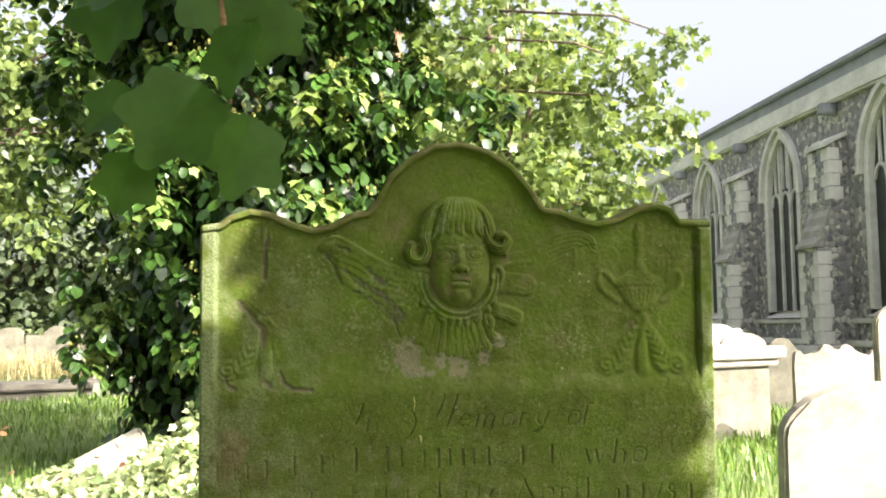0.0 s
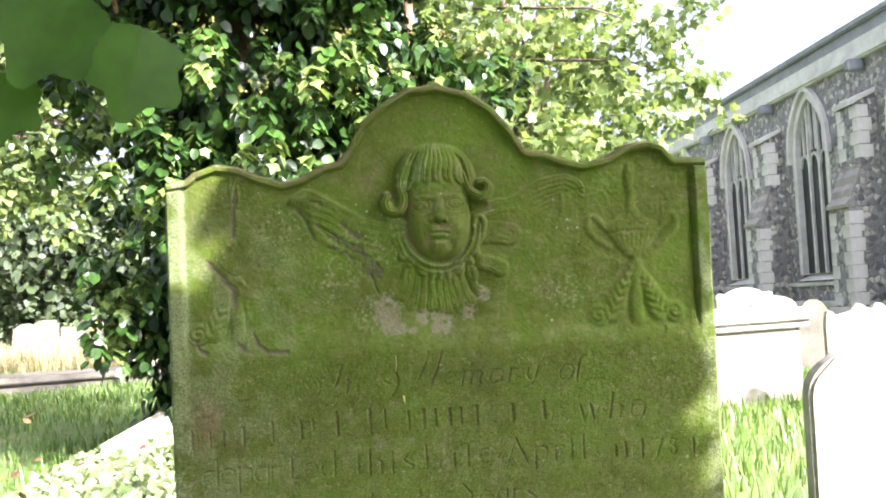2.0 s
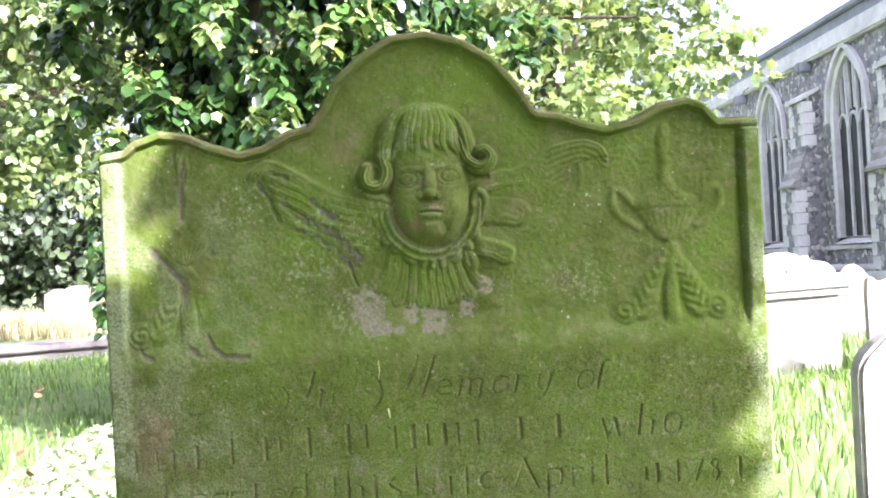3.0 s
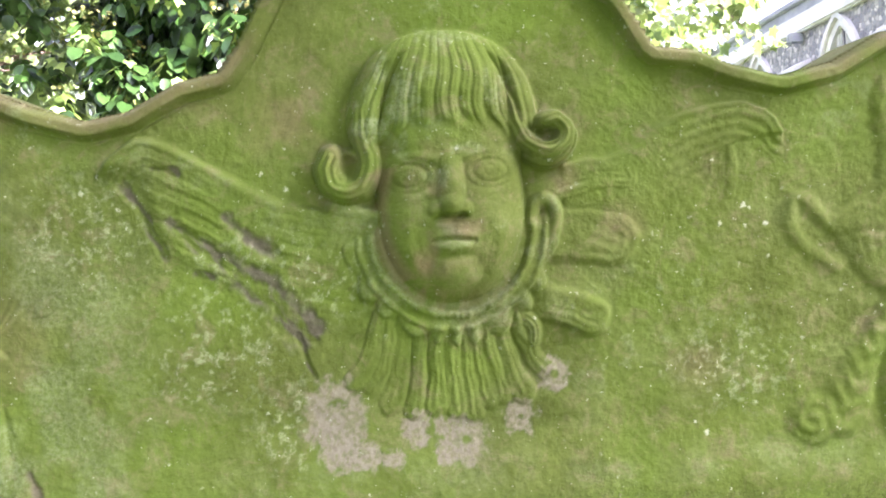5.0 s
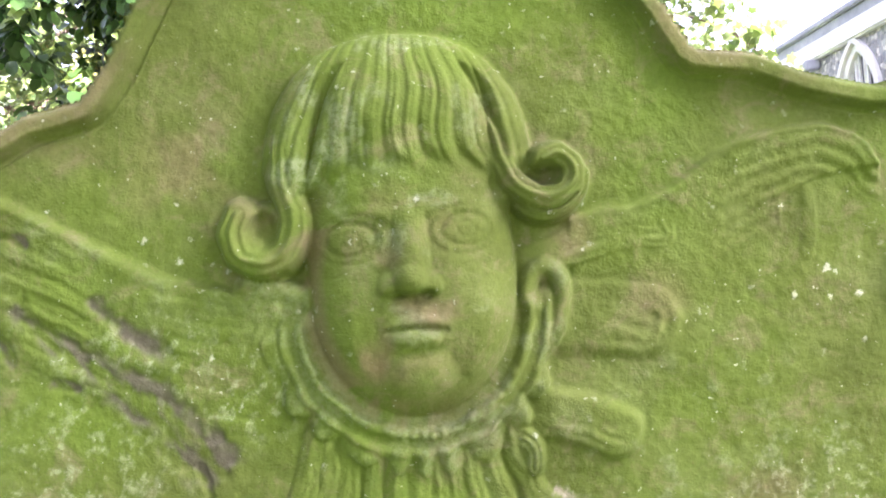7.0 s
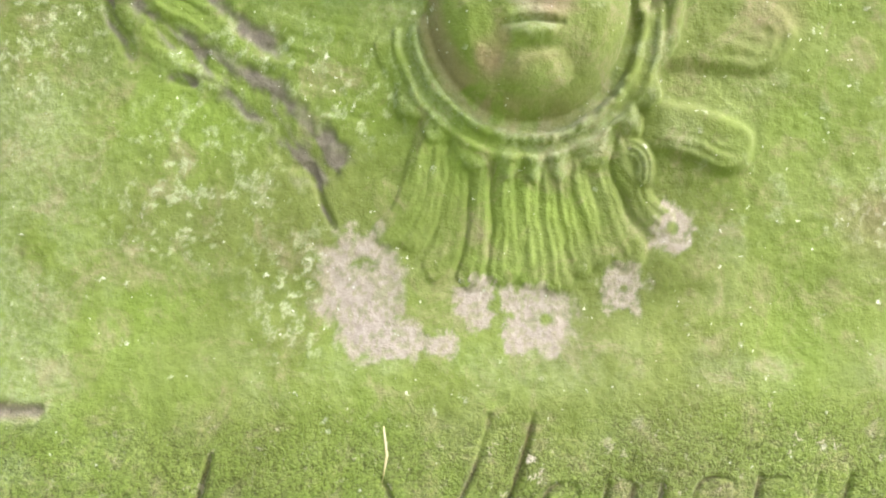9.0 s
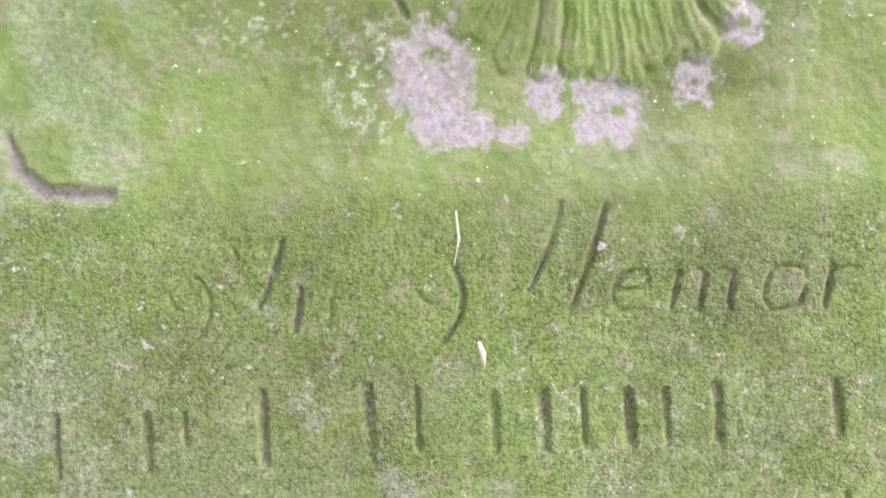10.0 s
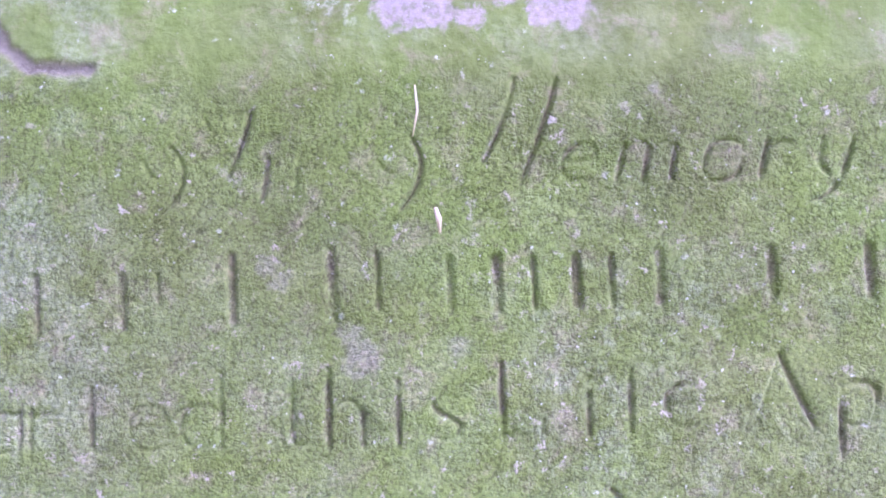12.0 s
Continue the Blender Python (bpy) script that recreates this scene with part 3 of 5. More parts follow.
    lie = np.minimum(cap, face + 0.0008 + 0.0016 * on + 0.38 * np.clip(reach, 0, None))
    hair = lie * (1 - temple) + cap * temple
    keep = np.maximum(on, temple) * smoothstep(1.106, 1.120, z)
    cap = np.where(hair > 0.002, hair - 0.0012 + 0.0026 * comb * np.maximum(on, 0.8 * temple), 0.0) * np.where(keep > 0.02, 1, 0)
    cap = np.where(keep > 0.02, face * (1 - keep) + cap * keep, 0.0)
    left = [(-0.0560, 1.158), (-0.0605, 1.145), (-0.0610, 1.130), (-0.0580, 1.117), (-0.0580, 1.1050), (-0.0640, 1.0975), (-0.0735, 1.0955), (-0.0815, 1.0995), (-0.0845, 1.1080), (-0.0810, 1.1155)]
    right = [(0.0290, 1.160), (0.0330, 1.147), (0.0355, 1.136), (0.0405, 1.1255), (0.0490, 1.1180), (0.0580, 1.1155), (0.0655, 1.1200), (0.0670, 1.1280), (0.0620, 1.1335), (0.0550, 1.1320)]
    roll = flowing([(0.0420, 1.1160), (0.0480, 1.1105), (0.0560, 1.1082), (0.0650, 1.1110), (0.0710, 1.1180), (0.0725, 1.1250)])
    curls = np.maximum(lock(wx, wz, flowing(left), 0.0085, 0.0275, 0.0092), lock(wx, wz, flowing(right), 0.0082, 0.0275, 0.0078))
    curls = np.maximum(curls, lock(x, z, roll, 0.0055, 0.0215, 0.0050))
    curls = np.maximum(curls, dome(x, z, -0.0715, 1.1050, 0.0200, 0.0180, 0.0210, 0, 0.4))
    curls = np.maximum(curls, dome(x, z, 0.0560, 1.1220, 0.0175, 0.0160, 0.0190, 0, 0.4))
    curls = curls - dome(x, z, -0.0705, 1.1095, 0.0062, 0.0085, 0.0100, 0, 0.7) - dome(x, z, 0.0550, 1.1260, 0.0070, 0.0058, 0.0100, 0, 0.7)
    cap = np.maximum(cap, np.maximum(curls, 0))
    head = np.maximum(np.where(face > 0.0005, face, 0), cap)
    return np.maximum(h, head), skull, cap


def urn(x, z, cx, flip=1.0):
    """A flaming urn with two handles on leaf scrolls, about x = cx."""
    u = (x - cx) * flip
    h = dome(u, z, -0.001, 1.136, 0.0085, 0.021, 0.0085, -0.10) * (1 + 0.25 * np.sin(u * 900 + z * 260))
    h = np.maximum(h, dome(u, z, 0.000, 1.1115, 0.0090, 0.0042, 0.0080))
    h = np.maximum(h, ridge(u, z, [(0, 1.112), (0, 1.082)], 0.0060, 0.0075, 0.0080))
    lid_half = 0.008 + 0.038 * np.clip((1.086 - z) / 0.024, 0, 1) ** 1.6
    lid = 0.0095 * np.clip(1 - (u / lid_half) ** 2, 0, None) ** 0.5 * (z < 1.086) * (z > 1.058)
    bowl_half = 0.046 * np.clip((z - 1.012) / 0.048, 0, 1) ** 0.62
    flutes = np.where(z < 1.049, 1 + 0.20 * np.cos(np.clip(u / np.maximum(bowl_half, 1e-3), -1, 1) * 30), 1.0)
    bowl = 0.0110 * np.clip(1 - (u / np.maximum(bowl_half, 1e-3)) ** 2, 0, None) ** 0.5 * ((z <= 1.060) & (z > 1.012)) * flutes
    h = np.maximum(h, np.maximum(lid, bowl))
    h -= 0.0030 * np.clip(1 - ((z - 1.0535 + 0.004 * (u / 0.04) ** 2) / 0.0016) ** 2, 0, None) * (np.abs(u) < 0.044) * (h > 0.002)
    for s in (-1, 1):
        loop = bend((s * 0.043, 1.062), (s * 0.066, 1.092), (s * 0.068, 1.062), 8) + bend((s * 0.068, 1.062), (s * 0.062, 1.042), (s * 0.036, 1.030), 6)[1:]
        h = np.maximum(h, ridge(u, z, loop, 0.0050, 0.0062))
        leaf = bend((s * 0.006, 1.000), (s * 0.022, 0.965), (s * 0.036, 0.934))
        d, t = near_line(u, z, leaf)
        h = np.maximum(h, 0.0100 * np.clip(1 - (d / (0.006 + 0.012 * t)) ** 2, 0, None) ** 0.5 * (1 + 0.22 * np.sin(t * 34 + d * 500)))
        rr, aa = np.hypot(u - s * 0.057, z - 0.9305), np.arctan2(z - 0.9305, u * s - 0.057)
        h = np.maximum(h, 0.0095 * np.clip(1 - (rr / 0.017) ** 2, 0, None) ** 0.5 * (1 + 0.30 * np.cos(2 * math.pi * rr / 0.009 - aa)))
    h = np.maximum(h, dome(u, z, 0.003, 1.003, 0.0115, 0.0105, 0.0105))
    h = np.maximum(h, ridge(u, z, [(0.002, 0.996), (0.001, 0.955), (0.000, 0.922)], 0.0085, 0.0105, 0.0110) * smoothstep(0.905, 0.930, z))
    return h


# letters as strokes (from, pull, to, weight) in a box one cap high: thick stems and fine hairlines
GLYPHS = {
    "a": [(.42, .55, .0, .66, .05, .26, .8), (.05, .26, .1, -.06, .42, .12, .35), (.45, .6, .45, .3, .45, 0, 1)],
    "d": [(.40, .55, .0, .66, .04, .28, .8), (.04, .28, .06, -.08, .42, .08, .4), (.45, 1, .45, .5, .45, 0, 1)],
    "e": [(.05, .33, .25, .34, .44, .36, .25), (.44, .36, .42, .66, .2, .6, .3), (.2, .6, .0, .5, .05, .25, .9), (.05, .25, .1, -.08, .45, .1, .35)],
    "p": [(.08, .6, .08, .1, .08, -.35, 1), (.08, .55, .52, .7, .46, .3, .8), (.46, .3, .44, -.1, .1, .05, .35)],
    "r": [(.08, .6, .08, .3, .08, 0, 1), (.1, .45, .2, .62, .36, .55, .5)],
    "t": [(.15, .85, .15, .5, .15, .14, 1), (.15, .14, .17, -.04, .36, .06, .4), (.0, .6, .15, .6, .34, .6, .2)],
    "h": [(.08, 1, .08, .5, .08, 0, 1), (.08, .42, .3, .75, .42, .42, .35), (.42, .45, .42, .2, .42, 0, 1)],
    "i": [(.1, .6, .1, .3, .1, 0, 1), (.1, .82, .1, .80, .1, .77, .9)],
    "s": [(.36, .52, .15, .68, .1, .46, .4), (.1, .46, .12, .36, .25, .3, .9), (.25, .3, .42, .2, .34, .06, .7), (.34, .06, .2, -.06, .04, .1, .35)],
    "L": [(.1, 1, .1, .5, .1, 0, 1.1), (.1, .02, .3, .02, .5, .02, .3), (.5, .02, .52, .1, .53, .22, .5), (.0, .99, .1, .99, .2, .99, .25)],
    "f": [(.15, .85, .15, .4, .15, 0, 1), (.15, .85, .2, 1.05, .4, .92, .5), (.0, .6, .15, .6, .35, .6, .2)],
    "A": [(.35, 1, .2, .5, .05, 0, .3), (.35, 1, .5, .5, .7, 0, 1.2), (.15, .35, .3, .35, .55, .35, .25)],
    "l": [(.1, 1, .1, .5, .1, 0, 1)],
    "w": [(.0, .6, .09, .3, .18, 0, 1), (.18, 0, .25, .3, .33, .6, .25), (.33, .6, .41, .3, .5, 0, 1), (.5, 0, .58, .3, .66, .6, .25)],
    "o": [(.25, .62, .0, .62, .03, .3, .8), (.03, .3, .04, -.03, .25, -.02, .4), (.25, -.02, .48, 0, .47, .3, .8), (.47, .3, .48, .62, .25, .62, .4)],
    "m": [(.05, .6, .05, .3, .05, 0, .8), (.05, .4, .2, .75, .36, .52, .3), (.36, .55, .36, .3, .36, 0, 1), (.36, .4, .5, .75, .68, .52, .3), (.68, .55, .68, .25, .70, .02, .9)],
    "n": [(.05, .6, .08, .3, .05, 0, 1), (.08, .36, .3, .8, .42, .5, .25), (.42, .55, .40, .2, .44, .02, .9)],
    "y": [(.06, .6, .04, .1, .22, .06, .9), (.22, .06, .35, .1, .42, .6, .3), (.42, .6, .42, -.3, .1, -.35, .8)],
    "Y": [(.0, 1, .16, .75, .33, .5, 1), (.65, 1, .5, .75, .33, .5, .3), (.33, .5, .33, .25, .33, 0, 1)],
    "I": [(.30, 1, .2, .5, .0, 0, 1.0)],
    "M": [(.245, 1, .16, .55, .0, .22, .9), (.245, 1, .26, .6, .28, .1, .15), (.28, .1, .42, .5, .565, 1, .15), (.565, 1, .46, .5, .287, .02, .9)],
    "1": [(.1, .95, .1, .5, .1, 0, 1), (.0, .80, .06, .86, .1, .95, .4)],
    "7": [(.0, .93, .2, .97, .42, .93, .4), (.42, .93, .25, .5, .15, 0, .9)],
    "8": [(.22, .95, -.05, .8, .2, .52, .8), (.2, .52, .5, .3, .22, .0, .9), (.22, .0, -.06, .2, .2, .52, .4), (.2, .52, .46, .8, .22, .95, .4)],
}
LINES = [  # cap height, slant, then letters at (x, foot)
    (0.0360, 0.16, "who", ((0.186, 0.7775), (0.229, 0.7780), (0.262, 0.7785))),
    (0.0365, 0.0, "departed", ((-0.362, 0.7130), (-0.337, 0.7135), (-0.314, 0.7140), (-0.290, 0.7140), (-0.2675, 0.7140), (-0.2420, 0.7140), (-0.2190, 0.7150), (-0.1945, 0.7160))),
    (0.0370, 0.0, "this", ((-0.1470, 0.7160), (-0.1265, 0.7160), (-0.0945, 0.7170), (-0.0780, 0.7180))),
    (0.0350, 0.0, "Life", ((-0.0450, 0.7190), (-0.0040, 0.7180), (0.0135, 0.7200), (0.0350, 0.7210))),
    (0.0345, 0.0, "April", ((0.0760, 0.7210), (0.1160, 0.7210), (0.1460, 0.7210), (0.1690, 0.7205), (0.1870, 0.7200))),
    (0.0260, 0.0, "1781", ((0.2760, 0.7180), (0.2960, 0.7180), (0.3180, 0.7180), (0.3530, 0.7180))),
    (0.0300, 0.0, "Years", ((0.010, 0.664), (0.034, 0.664), (0.058, 0.664), (0.082, 0.664), (0.102, 0.664))),
    (0.0310, 0.0, "I", ((-0.1690, 0.8445),)),
    (0.0320, 0.16, "n", ((-0.1545, 0.8345),)),
    (0.0490, 0.0, "M", ((-0.0470, 0.8395),)),
    (0.0310, 0.24, "emory", ((-0.0135, 0.8385), (0.0140, 0.8385), (0.0550, 0.8385), (0.0810, 0.8390), (0.1080, 0.8390))),
    (0.0330, 0.24, "of", ((0.1580, 0.8385), (0.1790, 0.8385))),
]
# flourishes before the two capitals
SWIRLS = [(-0.0968, 0.851, -0.0945, 0.845, -0.0880, 0.8450, 0.5), (-0.0815, 0.862, -0.0690, 0.847, -0.0871, 0.8270, 1.0), (-0.2087, 0.853, -0.2080, 0.846, -0.2010, 0.8445, 0.5),
          (-0.1960, 0.860, -0.1810, 0.846, -0.2001, 0.8280, 0.6), (-0.1795, 0.8755, -0.1790, 0.870, -0.1765, 0.8667, 0.6)]
# the name and the day are plain upright bars: x, foot, head, width
BARS = [(-0.375, 0.765, 0.793, 4), (-0.349, 0.766, 0.792, 2), (-0.330, 0.766, 0.792, 4), (-0.302, 0.768, 0.796, 5),
        (-0.2605, 0.7700, 0.8014, 4), (-0.2195, 0.7715, 0.8010, 5), (-0.2025, 0.784, 0.8004, 2), (-0.1673, 0.7735, 0.8100, 5), (-0.1200, 0.7738, 0.8116, 6), (-0.0985, 0.779, 0.8095, 3),
        (-0.0640, 0.7770, 0.8070, 5), (-0.0418, 0.7765, 0.8066, 6), (-0.0242, 0.7787, 0.8060, 3), (-0.0040, 0.7783, 0.8060, 6), (0.0128, 0.7793, 0.8057, 3),
        (0.0355, 0.7789, 0.8078, 6), (0.0887, 0.7793, 0.8082, 6), (0.1350, 0.779, 0.8087, 6),
        (0.2400, 0.720, 0.738, 3), (0.2540, 0.718, 0.742, 4), (-0.122, 0.664, 0.690, 5), (-0.098, 0.664, 0.680, 4), (-0.075, 0.664, 0.680, 4), (-0.052, 0.664, 0.690, 5)]


def strokes():
    """Every stroke of the writing as a curve on the stone, with its half-width."""
    for cap, slant, text, feet in LINES:
        for ch, (x, foot) in zip(text, feet):
            for ax, az, bx, bz, cx, cz, w in GLYPHS[ch]:
                yield bend(*((x + cap * (u * 1.28 + slant * v), foot + cap * v) for u, v in ((ax, az), (bx, bz), (cx, cz)))), 0.00048 + 0.00112 * w * (cap / 0.036) ** 0.3, w
    for ax, az, bx, bz, cx, cz, w in SWIRLS:
        yield bend((ax, az), (bx, bz), (cx, cz)), 0.00048 + 0.00090 * w, w


def blur(a, k):
    for _ in range(2):
        for axis in (0, 1):
            c = np.cumsum(np.concatenate([np.repeat(a.take([0], axis), k + 1, axis), a, np.repeat(a.take([-1], axis), k, axis)], axis), axis)
            n = a.shape[axis]
            a = (c.take(range(2 * k + 1, 2 * k + 1 + n), axis) - c.take(range(0, n), axis)) / (2 * k + 1)
    return a


def lettering():
    """A depth map of the cut letters, 0.5 mm a cell, from x = -0.4, z = 0.64."""
    step = 0.0005
    grid = np.zeros((560, 1600))
    gx, gz = -0.4 + step * np.arange(1600), 0.64 + step * np.arange(560)
    X, Z = np.meshgrid(gx, gz)
    for pts, half, w in strokes():
        p = np.array(pts)
        i0, i1 = np.clip(((p[:, 0].min() - 0.004 + 0.4) / step, (p[:, 0].max() + 0.004 + 0.4) / step), 0, 1599).astype(int)
        j0, j1 = np.clip(((p[:, 1].min() - 0.004 - 0.64) / step, (p[:, 1].max() + 0.004 - 0.64) / step), 0, 559).astype(int)
        near = np.s_[j0:j1 + 1, i0:i1 + 1]
        d, t = near_line(X[near], Z[near], pts)
        swell = half * (0.70 + 0.30 * np.sin(t * math.pi))
        grid[near] = np.maximum(grid[near], min(1.0, 0.30 + 0.70 * w) * np.clip(1 - (d / swell) ** 2, 0, None) ** 0.5)
    # worn: thin strokes of the words have filled with moss here and there
    grid *= smoothstep(0.28, 0.52, fbm(X, Z, 80, 31, 3)) * 0.55 + 0.45
    for x, lo, hi, w in BARS:
        lean = 0.02
        off = np.abs(X - x + lean * (Z - (lo + hi) / 2)) / (w * 0.00040 + 0.0002)
        cut = np.clip(1 - off ** 2, 0, None) ** 0.5 * smoothstep(lo, lo + 0.002, Z) * smoothstep(hi, hi - 0.002, Z)
        grid = np.maximum(grid, cut * (0.55 + 0.45 * smoothstep(0.3, 0.6, fbm(X, Z, 60, 32, 2))))
    return blur(grid, 1)


def sample(grid, x, z):
    u, v = np.clip((x + 0.4) / 0.0005, 0, 1598), np.clip((z - 0.64) / 0.0005, 0, 558)
    i, j = u.astype(int), v.astype(int)
    fu, fv = u - i, v - j
    out = (grid[j, i] * (1 - fu) + grid[j, i + 1] * fu) * (1 - fv) + (grid[j + 1, i] * (1 - fu) + grid[j + 1, i + 1] * fu) * fv
    return out * ((z > 0.642) & (z < 0.918))


def carved_headstone():
    nx = 960
    xs = np.linspace(-0.402, 0.402, nx)
    tops = np.interp(xs, EDGE_X, EDGE_Z)
    soft = np.convolve(np.pad(tops, 5, "edge"), np.ones(5) / 5, "same")[5:-5]
    tops = np.where((np.abs(np.gradient(tops, xs)) > 1.2), tops, soft)
    tops = tops + 0.0012 * (fbm(xs, xs * 0, 60, 8) - 0.5)
    low = np.concatenate([np.linspace(-0.15, 0.60, 16), np.linspace(0.60, 0.905, 360)[1:]])
    up = np.linspace(0, 1, 330)[1:]
    Z = np.concatenate([np.repeat(low[:, None], nx, 1), 0.905 + up[:, None] * (tops[None] - 0.905)])
    X = np.repeat(xs[None], len(Z), 0)
    X = X + np.sign(X) * 0.0016 * (fbm(Z, X * 0, 30, 9) - 0.5) * smoothstep(0.38, 0.40, np.abs(X))
    rows = len(Z)
    # how far in from the shaped top and the sides
    edge_d = np.full(Z.shape, 9.0)
    ex = np.linspace(-0.402, 0.402, 260)
    for a, b in zip(ex, np.interp(ex, EDGE_X, EDGE_Z)):
        edge_d = np.minimum(edge_d, (X - a) ** 2 + (Z - b) ** 2)
    edge_d = np.sqrt(edge_d)
    side_d = np.minimum(X + 0.402, 0.402 - X)
    # sunk panel inside a moulded rim, ending on a ledge above the writing
    panel = smoothstep(0.0105, 0.0165, edge_d) * smoothstep(0.020, 0.028, np.where(X < 0, side_d * 1.0, side_d)) * smoothstep(0.884, 0.944, Z + 0.004 * np.sin(X * 14))
    panel = panel * (0.75 + 0.25 * smoothstep(-0.30, 0.0, X))
    h = -0.0085 * panel
    groove = np.clip(1 - ((edge_d - 0.0128) / 0.0028) ** 2, 0, None)
    h -= 0.0042 * groove * (Z > 0.92)
    h -= 0.0030 * np.clip(1 - ((X - 0.3755) / 0.003) ** 2, 0, None) * smoothstep(0.905, 0.92, Z) * smoothstep(1.16, 1.13, Z)
    wear = fbm(X, Z, 9, 40, 3)
    relief, skull, cap = cherub(X, Z)
    round_head = smoothstep(0.0, 0.006, np.where(Z > 1.0, np.maximum(cap, skull), 0.0))
    relief = relief * round_head + (0.35 * blur(relief, 1) + 0.60 * relief) * (1 - round_head)
    left_urn = urn(X, Z, -0.303, -1.0) * smoothstep(0.45, 0.70, fbm(X, Z, 16, 44, 2)) * 0.32
    right_urn = blur(urn(X + 0.0035 * (fbm(X, Z, 45, 156, 2) - 0.5), Z + 0.0035 * (fbm(X, Z, 45, 157, 2) - 0.5), 0.283), 2) * (0.44 + 0.4 * (wear - 0.5))
    h = h + np.maximum(np.maximum(relief, 0) * (0.70 + 0.20 * (wear - 0.5)), np.maximum(left_urn, right_urn)) + np.minimum(relief, 0)
    # breaks: lost wing feathers and the weathered left-hand urn
    strips = [([(-0.213, 1.1045), (-0.2003, 1.0859), (-0.1958, 1.0729), (-0.1888, 1.0599)], 0.0034), ([(-0.1853, 1.0813), (-0.1732, 1.0692), (-0.1587, 1.0558)], 0.0062), ([(-0.1499, 1.0806), (-0.1353, 1.0672), (-0.1219, 1.0576)], 0.0058),
              ([(-0.1500, 1.0520), (-0.1340, 1.0390), (-0.1190, 1.0230), (-0.1060, 1.0090)], 0.0120), ([(-0.1085, 1.004), (-0.1045, 0.990), (-0.0994, 0.9768)], 0.0018), ([(-0.1692, 1.0475), (-0.1605, 1.0445)], 0.0030), ([(-0.1920, 1.1150), (-0.1788, 1.1114)], 0.0028)]
    scars = [([(-0.3005, 1.134), (-0.305, 1.105), (-0.307, 1.068)], 0.0040), ([(-0.343, 1.030), (-0.325, 1.012), (-0.3094, 0.9927), (-0.3075, 0.9655)], 0.0055), ([(-0.364, 0.920), (-0.360, 0.908), (-0.350, 0.901)], 0.0030),
             ([(-0.303, 0.912), (-0.297, 0.904)], 0.0050), ([(-0.2815, 0.926), (-0.276, 0.910), (-0.262, 0.899), (-0.235, 0.8985)], 0.0036)]
    ragged = fbm(X, Z, 90, 50, 3)
    dark = np.zeros(Z.shape)
    for pts, r in strips:
        d, _ = near_line(X, Z, pts)
        d = d + (ragged - 0.5) * r * 1.8
        dark = np.maximum(dark, 0.85 * smoothstep(r * 1.25, r * 0.45, d) * smoothstep(0.30, 0.52, fbm(X * 0.8 + Z * 0.6, (Z * 0.8 - X * 0.6) * 0.3, 190, 51, 3)))
        h -= 0.0018 * smoothstep(r * 1.2, r * 0.4, d)
    brown = np.zeros(Z.shape)
    for pts, r in scars:
        d, _ = near_line(X, Z, pts)
        d = d + (ragged - 0.5) * r * 1.6
        h -= 0.0022 * smoothstep(r * 1.5, 0.0, d)
        brown = np.maximum(brown, 0.5 * smoothstep(r * 1.5, r * 0.3, d))
        dark = np.maximum(dark, 0.62 * smoothstep(r * 1.1, r * 0.3, d))
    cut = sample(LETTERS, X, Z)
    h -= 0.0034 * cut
    # letters' shade painted in: the dark mask follows the depth of the cut
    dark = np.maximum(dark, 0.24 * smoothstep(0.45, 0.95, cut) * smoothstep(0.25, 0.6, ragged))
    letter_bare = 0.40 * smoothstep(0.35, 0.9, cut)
    # pink crusts under the feathers, each with a green heart
    pink = np.zeros(Z.shape)
    blotch, crumb = fbm(X, Z, 130, 60, 4), fbm(X, Z, 360, 61, 3)
    for cx, cz, r, core in ((-0.0864, 0.9565, 0.0200, 0.0070), (-0.0900, 0.9400, 0.0185, 0), (-0.0850, 0.9290, 0.0130, 0), (-0.0371, 0.9385, 0.0100, 0), (-0.0330, 0.9460, 0.0060, 0), (-0.0035, 0.9300, 0.0165, 0.0030), (0.0562, 0.9699, 0.0105, 0.0036), (0.0325, 0.9435, 0.0110, 0.0025),
                            (-0.0168, 0.9400, 0.0075, 0), (-0.0690, 0.9225, 0.0095, 0), (-0.0520, 0.9215, 0.0070, 0), (-0.0190, 0.9230, 0.0060, 0), (0.036, 0.883, 0.0048, 0), (-0.149, 0.803, 0.0065, 0), (-0.143, 0.795, 0.0060, 0), (-0.107, 0.757, 0.0085, 0), (-0.112, 0.768, 0.0070, 0), (-0.060, 0.763, 0.0050, 0)):
        d = np.hypot(X - cx, Z - cz) + (blotch - 0.5) * (r * 0.8 + 0.004) + (crumb - 0.5) * 0.008
        pink = np.maximum(pink, smoothstep(r * 1.15, r * 0.70, d) * (1 - smoothstep(core * 1.2, core * 0.6, np.hypot(X - cx, Z - cz) + (blotch - 0.5) * 0.004) if core else 1))
    pink *= np.where(Z < 0.9, 0.35, 1.0)
    pink *= 0.55 + 0.45 * smoothstep(0.35, 0.5, fbm(X, Z, 420, 63, 2))
    # brown stone bare of moss: hollows of the face, patches beside the hair, the worn lower left
    face_r = np.hypot((X + 0.0065) / 0.0475, (Z - 1.080) / 0.0600)
    bare = 0.62 * np.clip(1 - ((face_r - 0.97) / 0.16) ** 2, 0, None) * (Z < 1.108) * smoothstep(0.03, -0.03, X) * smoothstep(0.26, 0.50, ragged)
    bare = np.maximum(bare, 0.60 * dome(X, Z, -0.0065, 1.0715, 0.0120, 0.0060, 1.0, 0, 0.8))
